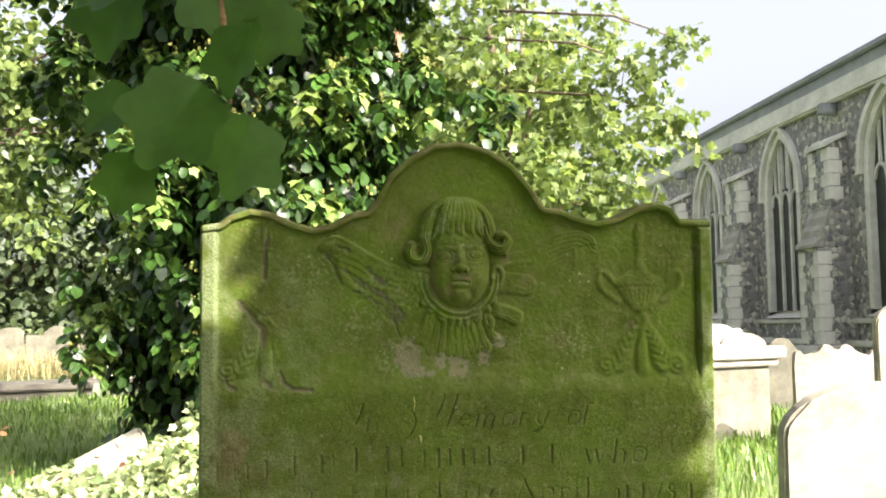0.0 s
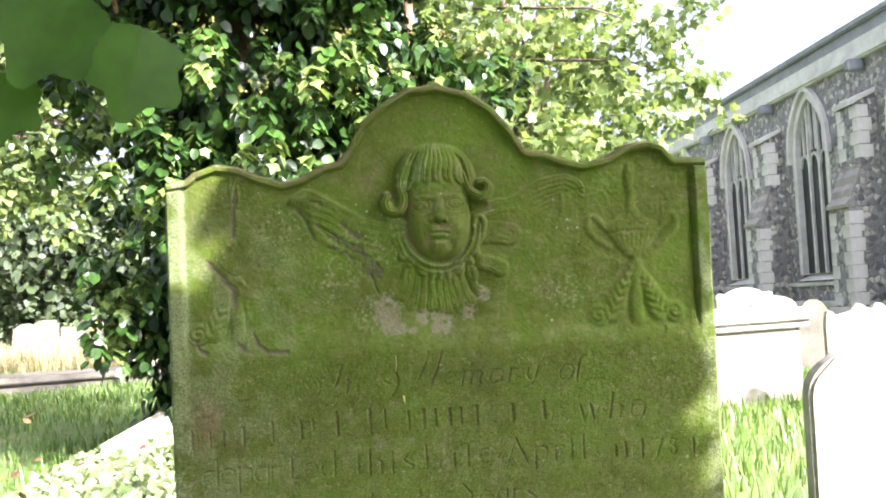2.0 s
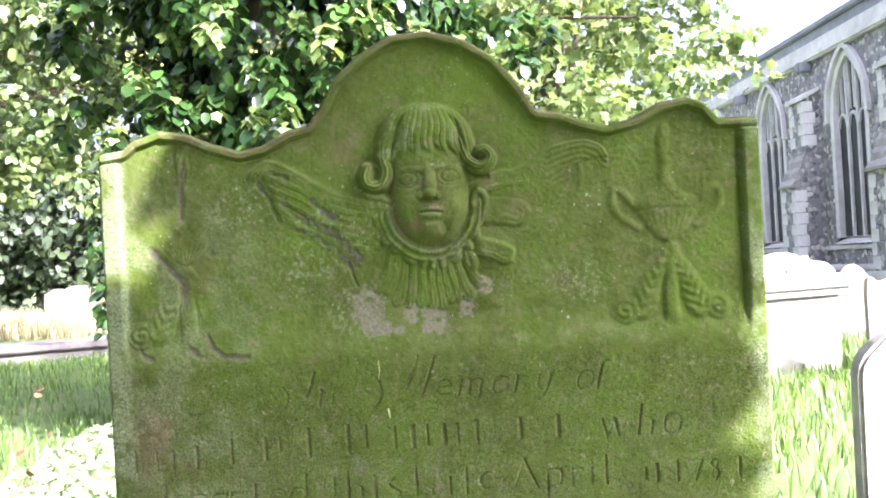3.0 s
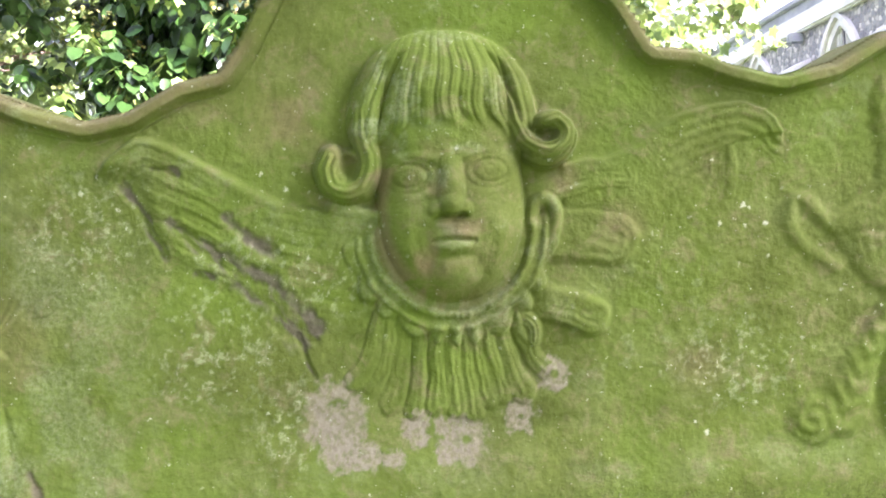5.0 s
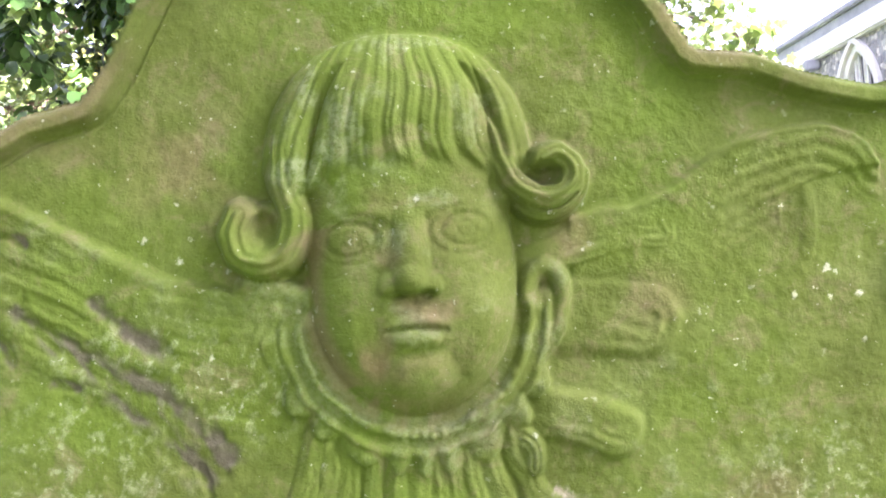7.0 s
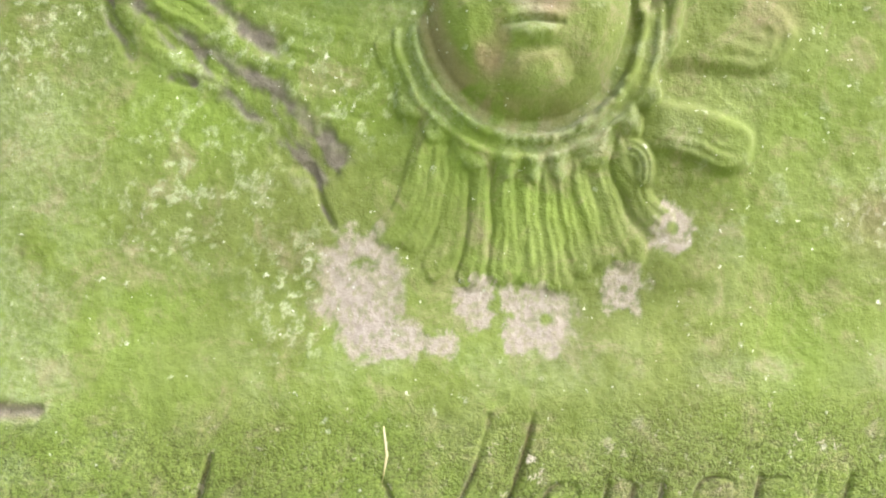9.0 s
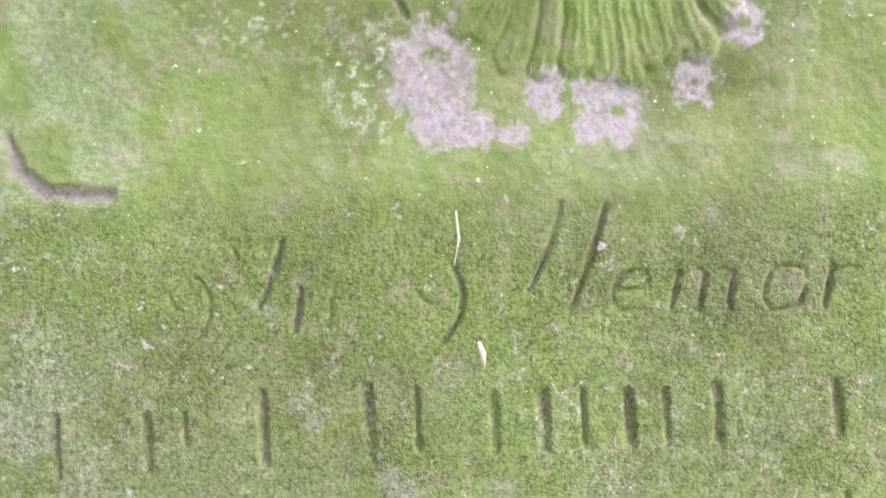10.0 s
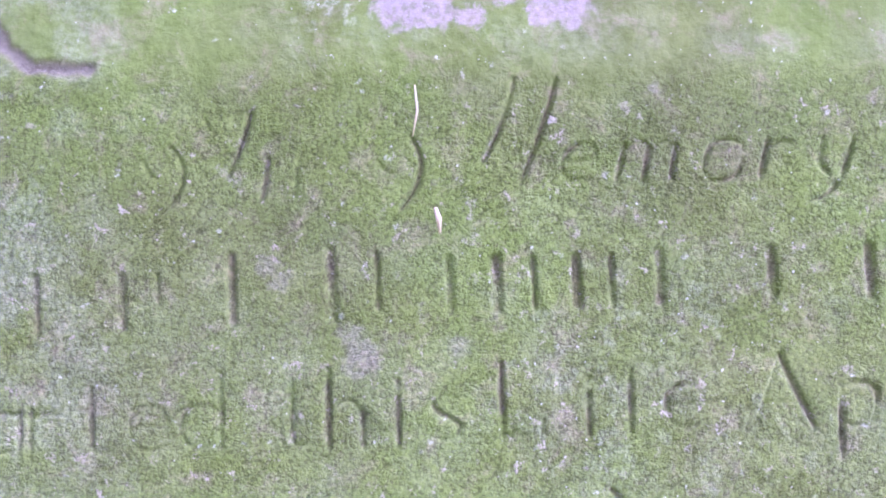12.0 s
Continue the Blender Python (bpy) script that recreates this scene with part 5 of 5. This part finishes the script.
def church():
    ob = thing("church", Matrix.Identity(4), "grey flint and limestone church aisle with traceried windows", "church")
    church_wall(ob)
    for y in BAYS:
        church_window(ob, y)
    bm = bmesh.new()
    add_box(bm, (-0.14, -0.135, -0.115), (0.14, 0.135, 0.115), 0.006)
    first = part("quoin", bm, GREY, ob)
    quoin_mesh = first.data
    bpy.data.objects.remove(first)
    for y in BUTTS:
        buttress(ob, y, quoin_mesh)
    for y in BUTTS:
        box_part("rain_spout", (WALL_X - 0.32, y - 0.10, EAVES - 0.22), (WALL_X - 0.004, y + 0.10, EAVES + 0.0), LEAD, ob, 0.03)


church()


# ---- trees ----
def rand_dirs(rng, n):
    return unit(rng.normal(size=(n, 3)))


def crown_points(rng, clumps, n, spread):
    """Places in many small clumps: rows of (x, y, z, radius)."""
    c = np.array(clumps)
    pick = rng.choice(len(c), n, p=c[:, 3] ** 2 / (c[:, 3] ** 2).sum())
    d = rand_dirs(rng, n)
    r = rng.rand(n) ** spread
    return c[pick, :3] + d * (r * c[pick, 3])[:, None], d


def ivy_tree():
    rng = np.random.RandomState(3)
    ob = thing("ivy_tree", pose(-0.92, 4.85, 0), "tall tree trunk smothered in dark glossy flowering ivy", "tree")
    tube("trunk", [(0, 0, -0.2), (0.05, 0.02, 0.6), (0.0, 0, 1.6), (-0.05, 0.05, 3.0), (0.1, 0, 4.4), (0.15, 0, 6.5)], [0.42, 0.32, 0.24, 0.18, 0.14, 0.10], BARK, ob, 14, 0.08)
    tube("limb", [(0.0, 0, 2.6), (-0.6, -0.1, 3.4), (-1.2, -0.2, 4.3)], [0.12, 0.09, 0.05], BARK, ob, 8)
    tube("limb", [(0.05, 0, 3.0), (0.6, -0.1, 3.8), (1.1, 0.1, 4.8)], [0.11, 0.08, 0.04], BARK, ob, 8)
    clumps = []
    while len(clumps) < 210:
        a, z = rng.uniform(-math.pi, math.pi), rng.uniform(0.10, 5.0)
        reach = (0.55 + 0.42 * math.sin(min(z, 3.2) / 3.2 * 2.2)) * (0.55 + 0.75 * rng.rand())
        x = reach * math.cos(a) * 1.36 - 0.18 + 0.34 * smoothstep(1.5, 2.4, z)
        # the cover draws in towards the foot on the left, shaped to fit the camera's view
        if x > np.interp(z, [0.3, 0.65, 1.0, 1.5, 1.9, 3.0], [-0.40, -0.55, -1.00, -1.15, -1.50, -2.1]):
            clumps.append((x, reach * math.sin(a), z, rng.uniform(0.13, 0.27)))
    for _ in range(260):
        a, z = rng.uniform(-math.pi, math.pi), rng.uniform(0.1, 5.6)
        clumps.append((0.46 * math.cos(a) * 1.2, 0.46 * math.sin(a), z, 0.27))
    for _ in range(170):
        a, z = rng.uniform(-math.pi, math.pi), rng.uniform(1.7, 5.4)
        clumps.append((0.70 * math.cos(a) * 1.25 + 0.16, 0.52 * math.sin(a) + 0.12, z, 0.26))
    # unseen high boughs, added to throw shade on the ivy below
    for _ in range(90):
        a, r = rng.uniform(-math.pi, math.pi), rng.uniform(0.5, 2.3)
        clumps.append((r * math.cos(a) + 0.5, r * math.sin(a) - 0.5, rng.uniform(3.75, 5.4), 0.30))
    # a dark inner cover, together with the shading boughs
    pos, d = crown_points(rng, clumps[210:], 42000, 0.45)
    out = unit(np.stack([pos[:, 0], pos[:, 1], np.zeros(len(pos))], 1))
    tip = unit(np.array([0, 0, -1.0]) + 0.7 * rand_dirs(rng, len(pos)) + 0.35 * d)
    face = unit(out + 0.8 * d + np.array([0, 0, 0.4]) + 0.7 * rand_dirs(rng, len(pos)))
    scatter("ivy_crown", pos, tip, face, rng.uniform(0.06, 0.115, len(pos)), OVAL_SHAPE, IVY, ob, "dark inner ivy leaves and added shading boughs")
    # outer tufts: leaves spread and droop round the end of each shoot
    c = np.array(clumps[:210])
    tufts = np.repeat(c[:, :3], 6, 0) + rand_dirs(rng, 210 * 6) * (np.repeat(c[:, 3], 6) * rng.uniform(0.5, 1.25, 210 * 6))[:, None]
    n = len(tufts) * 24
    base = np.repeat(tufts, 24, 0)
    around = rng.uniform(-math.pi, math.pi, n)
    ring = np.stack([np.cos(around), np.sin(around), np.zeros(n)], 1)
    drop = rng.rand(n)[:, None]
    pos = base + ring * (0.015 + 0.05 * drop) - np.array([0, 0, 0.16]) * drop
    tip = unit(ring * (0.9 - 0.4 * drop) + np.array([0, 0, -0.75]) + 0.35 * rand_dirs(rng, n))
    face = unit(ring * 0.6 + np.array([0, 0, 0.75]) + 0.4 * rand_dirs(rng, n))
    size = rng.uniform(0.040, 0.105, n)
    # about half the tufts get the paler colour that stands for sun
    lit_leaves = np.repeat(rng.rand(len(tufts)) < 0.48, 24) & (rng.rand(n) < 0.8)
    for some, mat, name, label in ((~lit_leaves, IVY, "outer_foliage", "glossy drooping ivy leaves"), (lit_leaves, LIT_IVY, "lit_foliage", "ivy leaves coloured pale as if sunlit")):
        scatter(name, pos[some], tip[some], face[some], size[some], IVY_SHAPE if name == "lit_foliage" else OVAL_SHAPE, mat, ob, label)
    heads = np.repeat(tufts[::2], 9, 0) + rng.normal(scale=0.024, size=(len(tufts[::2]) * 9, 3)) + np.array([0, 0, 0.04])
    scatter("ivy_blossom", heads, rand_dirs(rng, len(heads)), rand_dirs(rng, len(heads)), rng.uniform(0.014, 0.028, len(heads)), OVAL_SHAPE, BLOSSOM, ob, "yellow-green ivy flower heads")


ivy_tree()


def leafy_tree(name, at, label, crown, n, size, shape, mat, seed, trunk_r=0.2, lean=0.0, droop=0.4):
    """A tapered trunk with limbs and a ragged crown of clumps; crown: middle, radii, number of clumps, clump radius."""
    rng = np.random.RandomState(seed)
    ob = thing(name, pose(*at), label, "tree")
    (cx, cy, cz), (rx, ry, rz), count, cr = crown
    top = cz + rz * 0.6
    tube("trunk", [(0, 0, -0.2), (lean * 0.2, 0.03, cz * 0.3), (lean * 0.6, 0, cz * 0.7), (cx * 0.7 + lean, cy * 0.7, top)], [trunk_r * 1.25, trunk_r, trunk_r * 0.8, trunk_r * 0.2], BARK, ob, 12, 0.05)
    clumps = []
    for k in range(count):
        d = unit(rng.normal(size=3))
        r = rng.rand() ** 0.4
        p = (cx + d[0] * rx * r, cy + d[1] * ry * r, cz + d[2] * rz * r)
        clumps.append((*p, cr * rng.uniform(0.6, 1.3)))
        if k % 6 == 0:
            tube("limb", [(lean * 0.5, 0, cz * 0.55 + 0.2 * rng.rand()), ((p[0]) * 0.5, p[1] * 0.5, (p[2] + cz * 0.7) * 0.5), p], [trunk_r * 0.35, trunk_r * 0.2, 0.012], BARK, ob, 7)
    pos, d = crown_points(rng, clumps, n, 0.5)
    tip = unit(np.array([0, 0, -droop]) + 0.8 * rand_dirs(rng, n) + 0.3 * d)
    face = unit(d * 0.5 + np.array([0, 0, 0.7]) + 0.7 * rand_dirs(rng, n))
    scatter("crown", pos, tip, face, rng.uniform(0.65, 1.25, n) * size, shape, mat, ob)
    return ob


leafy_tree("sycamore", (1.9, 10.2, 0), "sycamore with sunlit yellow-green leaves", ((-0.35, 0, 3.5), (2.2, 1.5, 2.5), 85, 0.50), 6500, 0.13, MAPLE_SHAPE, SYCAMORE, 11, 0.16)
leafy_tree("sycamore", (3.6, 14.5, 0), "sycamore with thin pale sunlit outer sprays", ((-0.6, 0, 4.0), (2.5, 1.6, 3.0), 60, 0.5), 5000, 0.16, MAPLE_SHAPE, SYCAMORE, 12, 0.16)
leafy_tree("sycamore", (0.2, 13.0, 0), "sycamore behind the ivy, leaves in full sun", ((0, 0, 4.0), (2.8, 1.8, 3.4), 90, 0.6), 6000, 0.16, MAPLE_SHAPE, SYCAMORE, 13, 0.2)
leafy_tree("hedgerow_tree", (-8.4, 13.5, 0), "broad tree with sunlit and shaded green leaves", ((2.0, 0, 5.4), (3.2, 2.0, 3.2), 120, 0.6), 12000, 0.15, OVAL_SHAPE, WOODS, 14, 0.22)
leafy_tree("hedgerow_tree", (-13.5, 33.0, 0), "dark broad tree at the churchyard edge", ((0, 0, 4.2), (6.0, 2.4, 4.4), 150, 1.1), 12000, 0.32, OVAL_SHAPE, SHADED_WOODS, 15, 0.25)


def branch_over():
    ob = thing("hanging_branch", pose(0.24, 7.0, 0), "bare russet branch hanging in the foliage", "branch")
    tube("stem", [(0.10, 1.2, 6.0), (0.06, 0.5, 4.6), (0.03, 0, 3.7), (0.0, 0, 3.2), (-0.02, 0, 2.7)], [0.06, 0.05, 0.042, 0.036, 0.03], REDBARK, ob, 9, 0.06)


branch_over()


def sycamore_spray(at, n, reach, seed):
    """A thin outer spray of the sycamore against the sky."""
    rng = np.random.RandomState(seed)
    ob = thing("sycamore_spray", pose(*at), "thin sunlit sycamore spray hanging against the sky", "branch", "sycamore sprays")
    tips = [(reach * rng.uniform(-1, 1), 0.3 * rng.uniform(-1, 1), reach * rng.uniform(-1.0, 0.5)) for _ in range(5)]
    for tip in tips:
        tube("twig", [(-2.2, 0.4, 0.5), (-0.8, 0.2, 0.4), (-0.2, 0.1, 0.15), tip], [0.02, 0.014, 0.009, 0.003], BARK, ob, 6)
    c = np.array(tips)[rng.randint(0, 5, n)]
    pos = c * rng.uniform(0.2, 1.1, (n, 1)) + rng.normal(scale=0.13, size=(n, 3))
    tagged(scatter("leafage", pos, unit(rand_dirs(rng, n) + [0, 0, -0.8]), unit(rand_dirs(rng, n) + [0, -0.5, 0.5]), rng.uniform(0.09, 0.16, n), MAPLE_SHAPE, SYCAMORE, ob), kind="stuff")


sycamore_spray((3.85, 9.0, 4.35), 70, 0.35, 71)
sycamore_spray((3.75, 9.0, 3.35), 110, 0.45, 72)
sycamore_spray((3.35, 9.0, 4.0), 130, 0.5, 73)


def woods():
    """The far belt of trees round the churchyard, one ragged mass."""
    rng = np.random.RandomState(21)
    clumps = []
    for _ in range(420):
        a = rng.uniform(-2.9, 2.9)
        if 0.05 < a < 0.95:
            continue
        r = rng.uniform(36, 46)
        top = 9 + 4 * math.sin(a * 9) + 2 * math.sin(a * 23)
        clumps.append((r * math.sin(a), r * math.cos(a), top * rng.rand() ** 0.8, rng.uniform(1.2, 2.4)))
    pos, d = crown_points(rng, clumps, 24000, 0.4)
    keep = pos[:, 2] > 0
    pos, d = pos[keep], d[keep]
    ob = scatter("woodland", pos, unit(rand_dirs(rng, len(pos)) + [0, 0, -0.4]), unit(d + rand_dirs(rng, len(pos)) * 0.7 + [0, 0, 0.4]), rng.uniform(0.5, 1.0, len(pos)), OVAL_SHAPE, SHADED_WOODS)
    tagged(ob, "dark belt of trees beyond the churchyard", "woodland", kind="stuff")


woods()


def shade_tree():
    """An unseen lime tree, added to shade the carved face, but for slips of sun at the two edges."""
    rng = np.random.RandomState(31)
    ob = thing("shading_lime_tree", pose(2.6, -3.9, 0), "unseen lime tree added to shade the headstone", "tree")
    tube("trunk", [(0, 0, -0.2), (0, 0, 1.2), (0.05, 0.1, 2.6), (0.1, 0.2, 5.0)], [0.32, 0.25, 0.21, 0.10], BARK, ob, 12, 0.06)
    tube("limb", [(0.02, 0.05, 2.0), (-0.6, 0.9, 2.5), (-1.3, 1.9, 2.7)], [0.10, 0.07, 0.03], BARK, ob, 8)
    tube("limb", [(0.05, 0.1, 2.6), (-0.8, 0.4, 3.6), (-2.0, 0.6, 4.5)], [0.09, 0.06, 0.03], BARK, ob, 8)
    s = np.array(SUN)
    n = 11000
    # leaves set by where their shade falls on the stone, gaps left for sun
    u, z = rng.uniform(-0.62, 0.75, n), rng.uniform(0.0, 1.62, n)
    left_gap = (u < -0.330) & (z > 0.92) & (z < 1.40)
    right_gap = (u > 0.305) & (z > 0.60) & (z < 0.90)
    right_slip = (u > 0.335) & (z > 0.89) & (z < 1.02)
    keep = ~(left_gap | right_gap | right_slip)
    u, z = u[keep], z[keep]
    # a further patch, added to shade the near leafy spray
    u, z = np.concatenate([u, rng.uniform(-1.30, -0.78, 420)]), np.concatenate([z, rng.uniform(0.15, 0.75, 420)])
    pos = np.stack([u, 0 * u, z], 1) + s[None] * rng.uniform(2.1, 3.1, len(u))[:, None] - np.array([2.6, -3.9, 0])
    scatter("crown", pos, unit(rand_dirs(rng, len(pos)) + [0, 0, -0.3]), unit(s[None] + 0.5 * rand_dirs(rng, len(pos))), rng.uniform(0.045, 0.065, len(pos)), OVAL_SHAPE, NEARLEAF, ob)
    # the unseen main crown, high over the grave and behind it, added to cut skylight
    clumps = []
    while len(clumps) < 150:
        d = unit(rng.normal(size=3)) * rng.rand() ** 0.4
        clumps.append((0.3 + 2.5 * d[0], -3.6 + 2.4 * d[1], 3.9 + 1.7 * d[2], 0.55))
    pos, d = crown_points(rng, clumps, 12000, 0.5)
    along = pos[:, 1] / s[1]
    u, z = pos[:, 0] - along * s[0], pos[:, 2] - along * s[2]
    # leaves that would block the slips of sun are left out
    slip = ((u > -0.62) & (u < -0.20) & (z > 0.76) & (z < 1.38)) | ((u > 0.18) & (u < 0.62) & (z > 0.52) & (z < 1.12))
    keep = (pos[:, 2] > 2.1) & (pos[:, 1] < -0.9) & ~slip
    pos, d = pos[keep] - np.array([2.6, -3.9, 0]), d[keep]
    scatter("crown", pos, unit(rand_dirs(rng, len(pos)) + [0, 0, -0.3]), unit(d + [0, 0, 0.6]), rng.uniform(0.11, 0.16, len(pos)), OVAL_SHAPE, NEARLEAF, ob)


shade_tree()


def near_spray():
    """A drooping spray of leaves close before the stone."""
    ob = thing("leafy_spray", pose(-0.325, -0.75, 1.325), "drooping spray of broad translucent green leaves", "branch")
    tube("twig", [(-0.22, -0.25, 0.45), (-0.10, -0.10, 0.18), (0.03, -0.02, 0.00), (0.052, 0.005, -0.07), (0.060, 0.01, -0.16)], [0.006, 0.005, 0.004, 0.003, 0.0015], REDBARK, ob, 7)
    leaves = [  # place, tip, face, length
        ((0.040, 0.00, -0.050), (0.28, 0.1, -1.0), (0.15, -0.9, 0.35), 0.085), ((-0.018, 0.01, -0.060), (-0.25, 0.0, -1.0), (-0.3, -0.9, 0.3), 0.085), ((0.010, -0.02, -0.072), (-1.0, 0.1, -0.37), (0.1, -0.8, 0.6), 0.078),
        ((0.042, 0.00, -0.145), (-0.55, -0.1, -0.85), (0.25, -0.9, 0.4), 0.096), ((0.076, 0.02, -0.165), (-0.28, 0.0, -1.0), (0.55, -0.8, 0.1), 0.084), ((-0.010, 0.02, -0.150), (-1.0, 0.0, -0.8), (-0.2, -0.9, 0.4), 0.060),
        ((-0.014, 0.02, -0.195), (-0.25, 0.1, -1.0), (0.4, -0.8, 0.0), 0.060), ((0.076, -0.02, -0.105), (-0.25, 0.0, -1.0), (-0.55, -0.7, 0.2), 0.072), ((0.095, 0.02, -0.072), (-0.25, 0.1, -1.0), (0.5, -0.8, 0.2), 0.066), ((0.060, 0.03, -0.040), (0.5, 0.1, -0.8), (0.2, -0.8, 0.5), 0.080)]
    lobes = ((0.0, 0.32), (0.95, 0.25), (-0.95, 0.25), (1.95, 0.12), (-1.95, 0.12))
    angles = [2 * math.pi * i / 48 for i in range(48)]
    outline = [0.31 + sum(k * max(0.0, math.cos(a - c)) ** 12 for c, k in lobes) + 0.014 * (i % 2) for i, a in enumerate(angles)]
    shape = fan_leaf(outline, 0.34, 1.0, 1.0)
    for place, tip, face, size in leaves:
        scatter("leaf", np.array([place]), np.array([tip], float), np.array([face], float), [size * 0.86], shape, SPRAY, ob)


near_spray()


# ---- plants on the ground ----
def soil(x, y):
    near = np.exp(-((x / 40) ** 2 + (y / 40) ** 2))
    return (fbm(x, y, 0.35, 5) - 0.5) * 0.16 * near - 0.01


def grass(name, n, box, height, mat, seed, label, patch=0.45):
    rng = np.random.RandomState(seed)
    x, y = rng.uniform(box[0], box[1], n), box[2] + (box[3] - box[2]) * rng.rand(n) ** 1.4
    keep = fbm(x, y, 1.1, seed, 3) > patch * rng.rand(n) * 1.6
    keep &= ~((np.abs(x) < 0.45) & (y > -0.05) & (y < 0.15))
    x, y = x[keep], y[keep]
    n = len(x)
    base = np.stack([x, y, soil(x, y)], 1)
    h = height * rng.uniform(0.5, 1.3, n) * (0.6 + 0.8 * fbm(x, y, 0.8, seed + 9, 2))
    a = rng.uniform(0, 2 * math.pi, n)
    side = np.stack([np.cos(a), np.sin(a), 0 * a], 1)
    lean = np.stack([np.sin(a), -np.cos(a), 0 * a], 1) * (rng.uniform(0.1, 0.7, n) * h)[:, None]
    w = (0.003 + 0.0015 * np.maximum(y, 0) ** 0.5)[:, None] * rng.uniform(0.7, 1.3, n)[:, None]
    up = np.array([0, 0, 1.0])[None]
    v = np.stack([base - side * w, base + side * w, base + up * (0.55 * h)[:, None] + lean * 0.35 - side * w * 0.7, base + up * (0.55 * h)[:, None] + lean * 0.35 + side * w * 0.7, base + up * (0.92 * h)[:, None] + lean], 1)
    t = np.array([(0, 1, 3), (0, 3, 2), (2, 3, 4)])[None] + 5 * np.arange(n)[:, None, None]
    tagged(big_mesh(name, v.reshape(-1, 3), t.reshape(-1, 3), mat), label, "grass", kind="stuff")


grass("grass", 42000, (0.5, 8.0, 0.9, 12.0), 0.11, BLADE, 51, "sunlit green grass between the graves")
grass("grass", 42000, (-9.0, -0.45, 1.2, 15.0), 0.11, BLADE, 52, "sunlit and shaded green grass")
grass("grass", 16000, (-3.5, 3.5, -5.0, 1.3), 0.10, BLADE, 54, "short shaded grass round the headstone")
grass("tall_grass", 9000, (-16.0, -4.0, 17.0, 27.0), 0.45, STRAW, 53, "pale dry rough grass round distant graves")


def weeds():
    rng = np.random.RandomState(61)
    n = 6500
    x, y = -0.36 - 1.75 * rng.rand(n) ** 1.2 + rng.normal(size=n) * 0.06, 1.3 + 3.4 * rng.rand(n) ** 0.8 + rng.normal(size=n) * 0.15
    top = (0.16 + 0.40 * smoothstep(-1.55, -1.0, x)) * smoothstep(1.3, 4.2, y) * (0.4 + fbm(x, y, 1.6, 62, 3)) * smoothstep(-2.5, -1.5, x) + 0.06
    pos = np.stack([x, y, soil(x, y) + top * rng.rand(n) ** 0.6], 1)
    ob = scatter("ground_ivy", pos, unit(rand_dirs(rng, n) + [0, -0.3, -0.3]), unit(rand_dirs(rng, n) * 0.8 + [0, -0.4, 0.9]), rng.uniform(0.03, 0.065, n), IVY_SHAPE, WEED)
    tagged(ob, "sprawling ivy and weeds at the tree's foot", "weeds", kind="stuff")
    n = 70
    x, y = rng.uniform(-2.2, -0.4, n), rng.uniform(1.7, 4.2, n)
    pos = np.stack([x, y, soil(x, y) + 0.08 + 0.45 * smoothstep(1.3, 4.2, y) * rng.rand(n)], 1)
    ob = scatter("fallen_leaves", pos, rand_dirs(rng, n), unit(rand_dirs(rng, n) + [0, -0.5, 1]), rng.uniform(0.03, 0.06, n), OVAL_SHAPE, DEADLEAF)
    tagged(ob, "scattered russet dead leaves", "leaves", kind="stuff")


weeds()


def stuck_straws():
    """A grass stem and a bud scale caught on the moss of the headstone."""
    m = pose(0, 0, 0, 1.7, 0, 0)
    for name, pts, r, label in (("grass_stem", [(-0.0785, -0.003, 0.8865), (-0.0775, -0.0045, 0.874), (-0.0800, -0.003, 0.862)], 0.0006, "dry pale grass stem stuck on moss"),
                                ("bud_scale", [(-0.070, -0.003, 0.828), (-0.0685, -0.0045, 0.823), (-0.0680, -0.003, 0.816)], 0.0015, "pale dry bud scale stuck on moss")):
        ob = tube(name, pts, [r * 0.6, r, r * 0.4], STRAW, None, 6)
        ob.matrix_world = m
        tagged(ob, label, "debris")


stuck_straws()
